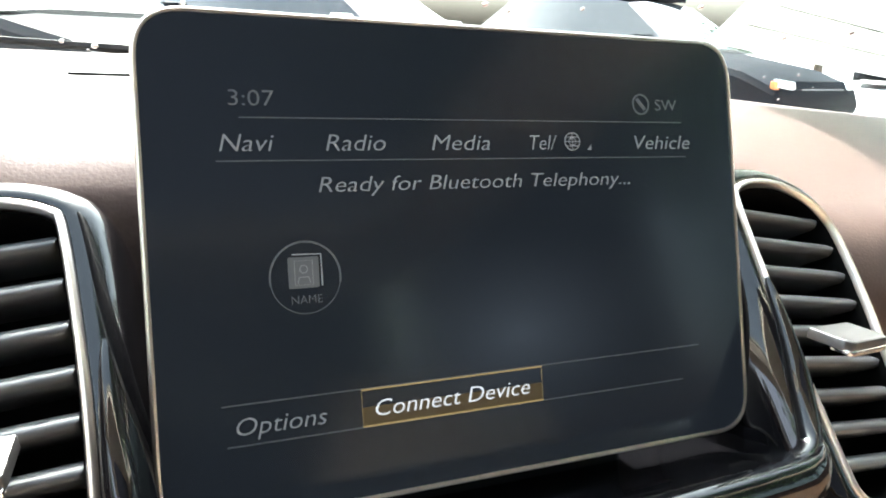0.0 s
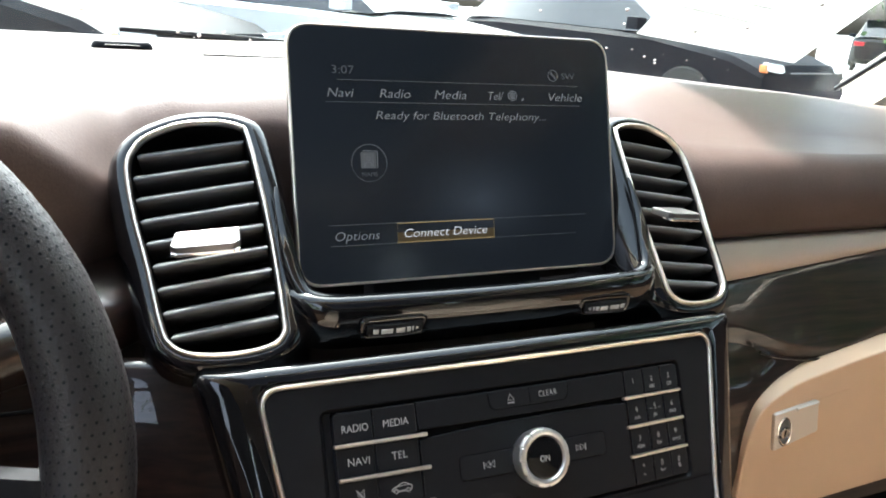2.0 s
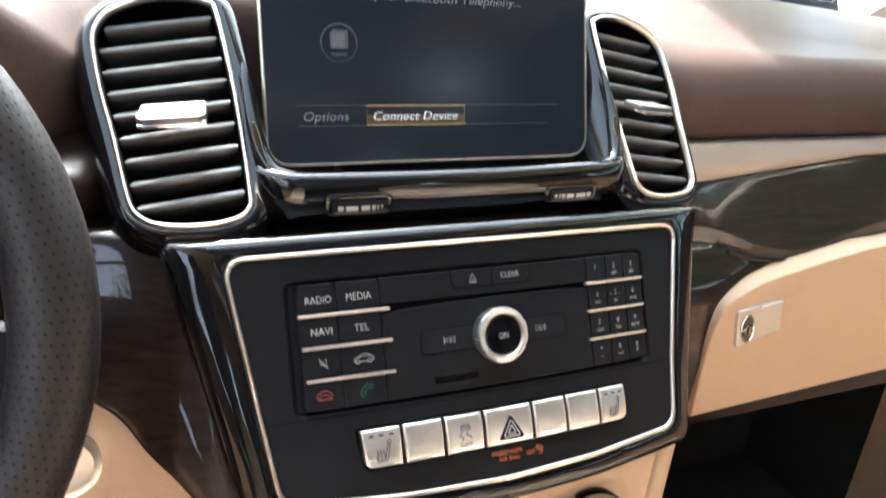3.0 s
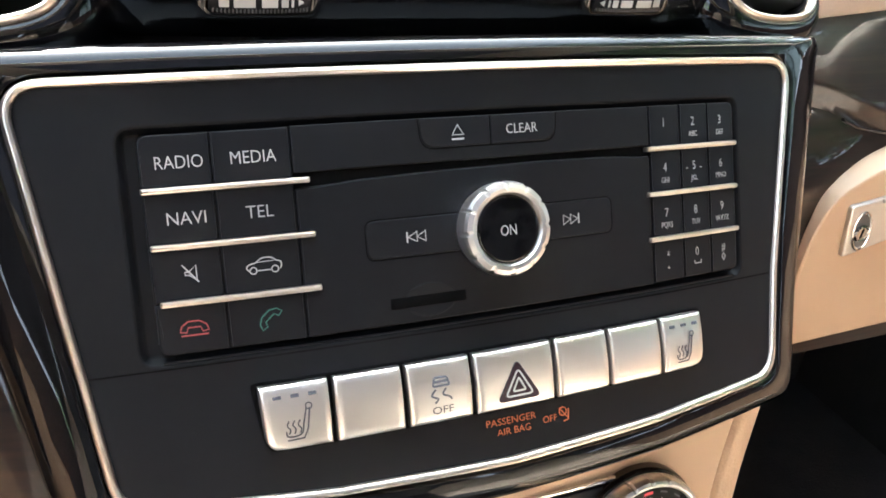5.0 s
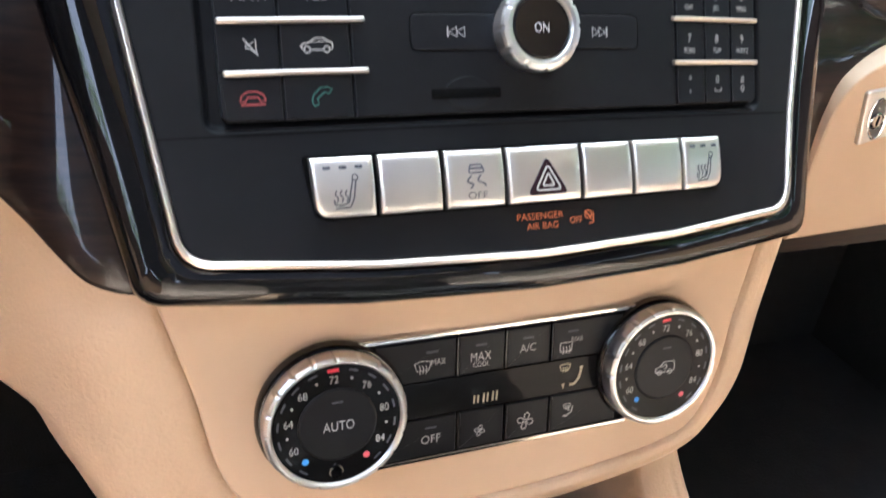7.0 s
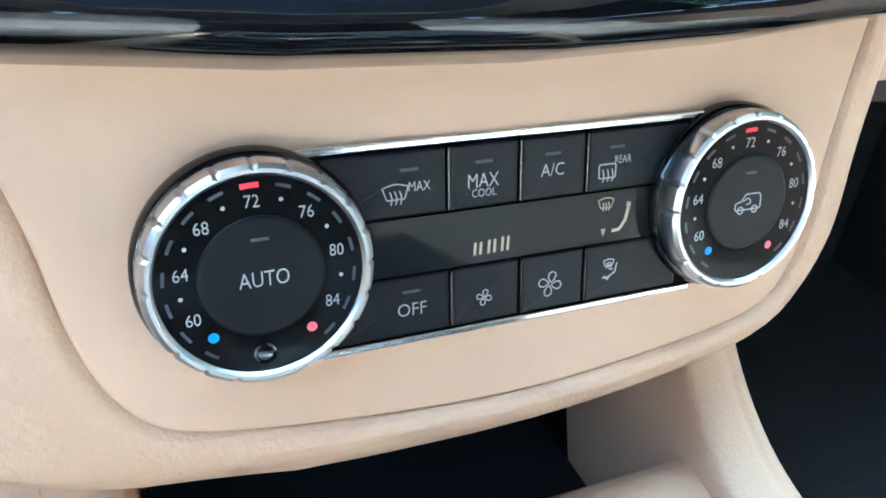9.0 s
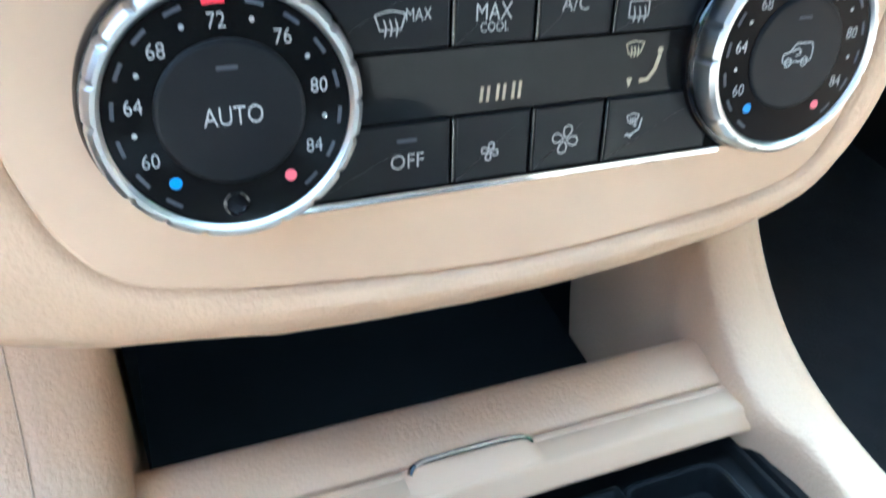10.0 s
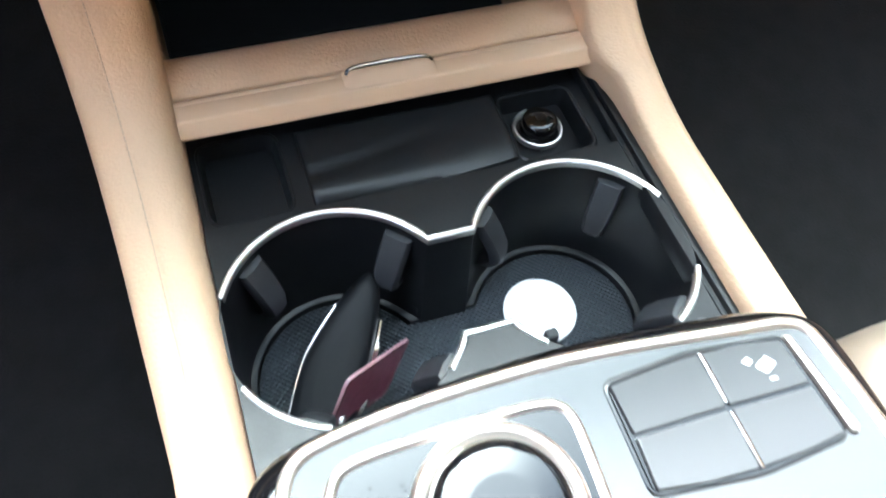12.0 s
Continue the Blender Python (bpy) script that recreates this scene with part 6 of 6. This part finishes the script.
def build_cabin():
    slab([(-800, -1700, -560), (800, -1700, -560), (800, 500, -560), (-800, 500, -560)], -40, CARPET, "floor", "black carpeted car floor")
    slab([(-800, 420, -560), (800, 420, -560), (800, 420, 140), (-800, 420, 140)], -40, CARPET, "wall_north", "dark carpeted bulkhead behind the dashboard")
    slab([(-800, -1700, -560), (800, -1700, -560), (800, -1700, 190), (-800, -1700, 190)], 40, CARPET, "wall_south", "dark rear wall of the cabin")
    slab([(765, 230, -560), (765, 500, -560), (765, 500, 110), (765, 230, 110)], 40, CARPET, "wall_east_front", "dark carpeted footwell side")
    slab([(-765, 230, -560), (-765, 500, -560), (-765, 500, 110), (-765, 230, 110)], -40, CARPET, "wall_west_front", "dark carpeted footwell side")
    # driver door is unseen: added to cut bounce light and darken reflections
    slab([(-760, -1700, -560), (-760, 230, -560), (-760, 230, -20), (-760, -1700, -20)], -50, BEIGEPLASTIC, "wall_west", "unseen beige driver door panel, added to cut bounce light")
    slab([(-758, -1700, -20), (-758, 230, -20), (-758, 230, 170), (-758, -1700, 170)], -50, BROWN, "wall_west_upper", "unseen brown upper driver door, added to darken reflections")
    slab([(760, -1700, -560), (760, 230, -560), (760, 230, -20), (760, -1700, -20)], 50, BEIGEPLASTIC, "wall_east", "beige passenger door panel")
    slab([(758, -1700, -20), (758, 230, -20), (758, 230, 170), (758, -1700, 170)], 50, BROWN, "wall_east_upper", "brown upper part of the passenger door")
    # unseen rear side panes, added to hold back light and bright reflections
    for s in (-1, 1):
        slab([(700 * s, -1700, 170), (700 * s, -620, 170), (690 * s, -620, 606), (690 * s, -1700, 606)], 6, TINTED, "window_2" if s < 0 else "window_3", "unseen dark tinted rear side pane, added to hold back light")
    # unseen pane, added and tinted to dim the passenger side
    slab([(722, -614, 172), (722, 240, 172), (684, -150, 600), (684, -614, 600)], 5, SIDEGLASS, "window_6", "unseen green-tinted passenger door pane, added to dim that side")
    rim_o, hole = [Vector(p) for p in rect(-690, -1760, 690, -185, 20, 3)], [Vector(p) for p in rect(-430, -1240, 430, -330, 60, 6)]
    roof = joined(holed(rim_o, [hole], 606), holed(rim_o, [hole], 646), skirt(rim_o, 606, 646), skirt(hole, 606, 646))
    tagged(part("ceiling", finish(roof), HEADLINER), "pale fabric headliner round a glass roof", "ceiling", kind="structure")
    slab([(-445, -1255, 650), (445, -1255, 650), (445, -315, 650), (-445, -315, 650)], 6, ROOFGLASS, "window_4", "tinted glass roof panel")
    slab([(-660, -1700, 190), (660, -1700, 190), (620, -1690, 600), (-620, -1690, 600)], 6, TINTED, "window_5", "tinted rear window")
    ws = [(-812, 520, 160), (812, 520, 160), (668, -170, 596), (-668, -170, 596)]
    glass = slab(ws, 5, GLASS, "window_1", "sloping windscreen glass with water drops")
    glass.visible_shadow = False
    for s in (-1, 1):
        rings = []
        for t in range(9):
            f = t / 8
            c = Vector((s * (824 - 146 * f), 520 - 690 * f, 160 + 440 * f))
            rings.append([c + Vector((dx * s, dy, dz)) for dx, dy, dz in ((-26, -20, -14), (-34, -50, -30), (10, -80, -50), (46, -40, -20), (40, 20, 20), (0, 14, 10))])
        bm = loops([[tuple(p) for p in r] for r in rings], True, True)
        tagged(part("a_pillar", finish(bm), HEADLINER), "pale fabric-trimmed windscreen pillar", "car pillar", "windscreen pillars", "structure")
        seal = [(s * 786, 508, 161), (s * 716, 164, 376), (s * 645, -180, 594)]
        tagged(part("trim", finish(tube(seal, 4, 6)), MATTE), "black rubber edge of the windscreen", "window seal", "windscreen seals", "structure")
    # price sheet taped inside the windscreen
    P = [Vector(p) for p in ws]
    U, V = (P[1] - P[0]).normalized(), (P[3] - P[0] + P[2] - P[1]).normalized()
    N = U.cross(V).normalized()
    o = Vector((0, 175, 378))
    def on_glass(u, v, d=-3):
        return o + U * u + V * v - N * abs(d)
    c = [on_glass(*q) for q in SHEET]
    bm = loops([[tuple(p) for p in c], [tuple(p - N * 0.4) for p in c]], True, True)
    sh = thing("window_sheet", tuple(c[0]), "white paper price sheet taped inside the windscreen", "paper sheet")
    part("paper", finish(bm), PAPER, sh)
    for i in range(7):
        f = 0.12 + 0.11 * i
        a, b = c[0].lerp(c[3], f), c[1].lerp(c[2], f)
        part("print_line", finish(tube([a.lerp(b, 0.08) - N * 0.6, a.lerp(b, 0.85 - 0.1 * (i % 3)) - N * 0.6], 0.9, 4)), PALEINK, sh)
    # rain drops on the glass
    bm = bmesh.new()
    rng = random.Random(5)
    for i in range(420):
        u, v = rng.uniform(-560, 600), rng.uniform(-440, 330)
        r = rng.uniform(0.8, 2.6)
        q = o + U * u + V * v + N * 6
        m = Matrix.Translation(q) @ N.to_track_quat("Z", "Y").to_matrix().to_4x4() @ Matrix.Diagonal((r, r * rng.uniform(0.9, 1.5), r * 0.5, 1))
        bmesh.ops.create_icosphere(bm, subdivisions=1, radius=1.0, matrix=m)
    drops = solo("water_drops", finish(bm), CHROME, "clear water drops scattered on the windscreen", "water drops", kind="stuff")
    # seats
    for s in (-1, 1):
        seat = thing("front_seat", (430 * s, -700, -520), "beige leather front seat beside the console" + (" for the driver" if s < 0 else ""), "car seat", "front seats")
        rings = []
        fwd = 40 if s < 0 else 0
        for y, zt, hw in ((-232, -345, 190), (-236, -318, 212), (-250, -300, 228), (-290, -288, 240), (-380, -284, 246), (-520, -290, 250), (-760, -310, 250)):
            y += fwd
            rings.append([(430 * s - hw, y, -480), (430 * s - hw, y, zt - 40), (430 * s - hw + 12, y, zt - 16), (430 * s - hw + 34, y, zt - 5), (430 * s - hw + 90, y, zt - 14), (430 * s, y, zt - 20), (430 * s + hw - 90, y, zt - 14), (430 * s + hw - 34, y, zt - 5), (430 * s + hw - 12, y, zt - 16), (430 * s + hw, y, zt - 40), (430 * s + hw, y, -480)])
        part("seat", finish(loops(rings, True, True)), SEATLEATHER, seat, smooth=70)
        rings = []
        for y, z, hw, t in ((-740, -330, 240, 60), (-840, -150, 245, 60), (-970, 120, 230, 50), (-1030, 260, 160, 40)):
            rings.append([(430 * s - hw, y, z), (430 * s - hw * 0.6, y + t * 0.6, z), (430 * s, y + t * 0.4, z), (430 * s + hw * 0.6, y + t * 0.6, z), (430 * s + hw, y, z), (430 * s + hw * 0.8, y - 90, z), (430 * s - hw * 0.8, y - 90, z)])
        part("backrest", finish(loops(rings, True, True)), SEATLEATHER, seat, "leather backrest", smooth=70)
        part("seat_base", finish(loops([[(430 * s + dx, dy, z) for dx, dy in ((-200, -330), (200, -330), (200, -740), (-200, -740))] for z in (-560, -440)], True, True)), MATTE, seat)


# ---------- outside ----------
def car(name, x, y, heading, paint, label, size=1.15, tail=True):
    """A parked car; metres on the plan, heading in degrees from +y."""
    M = Matrix.Translation((x * 1000, y * 1000, -1080)) @ Matrix.Rotation(radians(heading), 4, "Z") @ Matrix.Scale(size, 4)
    ob = thing(name, (x * 1000, y * 1000, -1080), label, "car", "parked cars")
    st = [(2350, 420, 620, 700, 780), (2280, 330, 720, 800, 850), (1900, 260, 860, 900, 900), (1000, 230, 980, 1010, 920), (300, 230, 1000, 1030, 930), (-1400, 230, 1020, 1050, 930), (-2100, 280, 1000, 1020, 900), (-2350, 420, 900, 940, 800)]
    rings = []
    for yy, zb, zs, zt, hw in st:
        rings.append([(-hw * 0.9, yy, zb), (-hw, yy, zb + 120), (-hw, yy, zs - 60), (-hw * 0.94, yy, zs), (-hw * 0.6, yy, zt), (hw * 0.6, yy, zt), (hw * 0.94, yy, zs), (hw, yy, zs - 60), (hw, yy, zb + 120), (hw * 0.9, yy, zb)])
    body = part("body", finish(loops(rings, True, True), M), paint, ob, smooth=35)
    st = [(1050, 1000, 1010, 800), (250, 1000, 1480, 640), (-300, 1010, 1580, 640), (-1500, 1020, 1540, 640), (-2100, 1010, 1060, 760)]
    rings = [[(-880, yy, zb), (-hw, yy, zt), (-hw * 0.5, yy, zt + 30), (hw * 0.5, yy, zt + 30), (hw, yy, zt), (880, yy, zb)] for yy, zb, zt, hw in st]
    part("cabin", finish(loops(rings, True, True), M), CARGLASS, ob, smooth=35)
    rings = [[(-hw, yy, 1545), (-hw, yy, 1600), (hw, yy, 1600), (hw, yy, 1545)] for yy, hw in ((150, 600), (-300, 650), (-1500, 640), (-1700, 600))]
    part("roof", finish(loops(rings, True, True), M), paint, ob)
    for s in (-1, 1):
        part("headlight", finish(plate(rounded([(s * 480, -60), (s * 840, -20), (s * 860, 60), (s * 560, 40)], 20, 3), 0, 60, 10, True), M @ Matrix.Translation((0, 2260, 760)) @ Matrix.Rotation(radians(-90), 4, "X") @ Matrix.Rotation(math.pi, 4, "Z")), LAMPGLASS, ob)
        part("indicator", finish(plate(rounded([(s * 800, -50), (s * 868, -30), (s * 876, 40), (s * 830, 30)], 14, 3), 0, 64, 10, True), M @ Matrix.Translation((0, 2240, 760)) @ Matrix.Rotation(radians(-90), 4, "X") @ Matrix.Rotation(math.pi, 4, "Z")), LAMPORANGE, ob)
        if tail:
            part("tail_light", finish(plate(rounded([(s * 560, -60), (s * 850, -60), (s * 860, 60), (s * 560, 50)], 20, 3), 0, 40, 10, True), M @ Matrix.Translation((0, -2330, 860)) @ Matrix.Rotation(radians(90), 4, "X")), LAMPRED, ob)
        part("side_mirror", finish(block(s * 930 - 40, 700, 1020, s * 930 + 120 * s, 860, 1150, 20, 20) if s > 0 else block(-1090, 700, 1020, -890, 860, 1150, 20, 20), M), paint, ob)
        for yy in (1450, -1450):
            wh = part("wheel", finish(lathe([(330, -110), (350, -90), (350, 90), (330, 110)], 0, 0, 32), M @ Matrix.Translation((s * 830, yy, 350)) @ Matrix.Rotation(radians(90), 4, "Y")), TYRE, ob)
            part("rim", finish(lathe([(230, -100), (220, 112), (60, 118)], 0, 0, 20), M @ Matrix.Translation((s * 830, yy, 350)) @ Matrix.Rotation(radians(90 * s), 4, "Y")), SILVERPAINT, wh)
    part("grille", finish(plate(rounded([(-420, -140), (420, -140), (460, 90), (-460, 90)], 40, 4), 0, 40, 10, True), M @ Matrix.Translation((0, 2300, 640)) @ Matrix.Rotation(radians(-90), 4, "X") @ Matrix.Rotation(math.pi, 4, "Z")), SLAT, ob)


def tree(x, y, h, seed, leaves=170):
    rng = random.Random(seed)
    t = thing("tree", (x * 1000, y * 1000, -1080), "leafy green tree beside the car park", "tree", "trees by the car park")
    base = Vector((x * 1000, y * 1000, -1080))
    bms = [tube([base, base + Vector((80, 40, h * 250)), base + Vector((-40, 60, h * 500)), base + Vector((30, 0, h * 800))], [h * 26, h * 20, h * 13, h * 4], 10)]
    tips = []
    for i in range(9):
        z0 = h * (300 + 55 * i)
        a = rng.uniform(0, 6.28)
        l = h * rng.uniform(220, 360) * (1 - i * 0.05)
        p0 = base + Vector((0, 30, z0))
        p2 = p0 + Vector((math.cos(a) * l, math.sin(a) * l, l * 0.5))
        bms.append(tube([p0, (p0 + p2) / 2 + Vector((0, 0, -l * 0.06)), p2], [h * 8, h * 5, h * 2], 6))
        tips += [p2, (p0 + p2) / 2]
    part("trunk", finish(joined(*bms)), BARK, t)
    verts, faces = [], []
    for c in tips + [base + Vector((0, 0, h * 880)), base + Vector((0, 0, h * 700))]:
        for k in range(leaves):
            d = Vector((rng.gauss(0, 1), rng.gauss(0, 1), rng.gauss(0, 0.8))) * h * 85
            p = c + d
            q = Euler((rng.uniform(0, 6.28), rng.uniform(0, 6.28), 0)).to_matrix()
            s = rng.uniform(60, 130) * (1.5 if leaves > 200 else 1.0)
            n = len(verts)
            verts += [tuple((p + q @ Vector(v)) * 0.001) for v in ((-s, 0, 0), (0, -s * 0.5, 0), (s, 0, 0), (0, s * 0.5, 0))]
            faces.append((n, n + 1, n + 2, n + 3))
    me = bpy.data.meshes.new("crown")
    me.from_pydata(verts, [], faces)
    me.materials.append(LEAF)
    cr = new("crown", me)
    cr.parent = t
    cr.matrix_parent_inverse = origin_inverse(t)


def build_outside():
    bm = bmesh.new()
    bmesh.ops.create_grid(bm, x_segments=20, y_segments=20, size=400000, matrix=Matrix.Translation((0, 0, -1080)))
    solo("ground", finish(bm), ASPHALT, "grey asphalt car park", "ground", kind="structure")
    car("parked_car", 7.05, 9.23, -165, CARDARK, "dark parked car facing the windscreen", tail=False)
    car("parked_car", 2.8, 9.5, -145, CARWHITE, "white parked car between two dark ones", tail=False)
    car("parked_car", -0.6, 9.1, -145, CARDARK, "dark parked car with chrome trim", tail=False)
    car("parked_car", 28.0, 21.3, -52, CARDARK, "dark parked car seen from behind with red lamps")
    # last four stand unseen, mirrored in the wood; thickened to hold back light
    for i, (x, y, h) in enumerate(((-9, -4, 7), (-12, -10, 8), (-8, -15, 6), (-13, 3, 7.5), (-3, -17, 8), (5, -18, 7), (16, 14, 7), (22, 6, 6), (7.5, -3.4, 12), (9.4, 0.4, 11), (6.6, -6.4, 12), (8.6, -1.4, 13))):
        tree(x, y, h, 40 + i, 420 if i > 7 else 170)


SHEET = [(358, -298), (651, -346), (606, -70), (313, -22)]
build_dashboard()
build_sensor()
build_wiper()
build_wheel()
build_cabin()
build_outside()
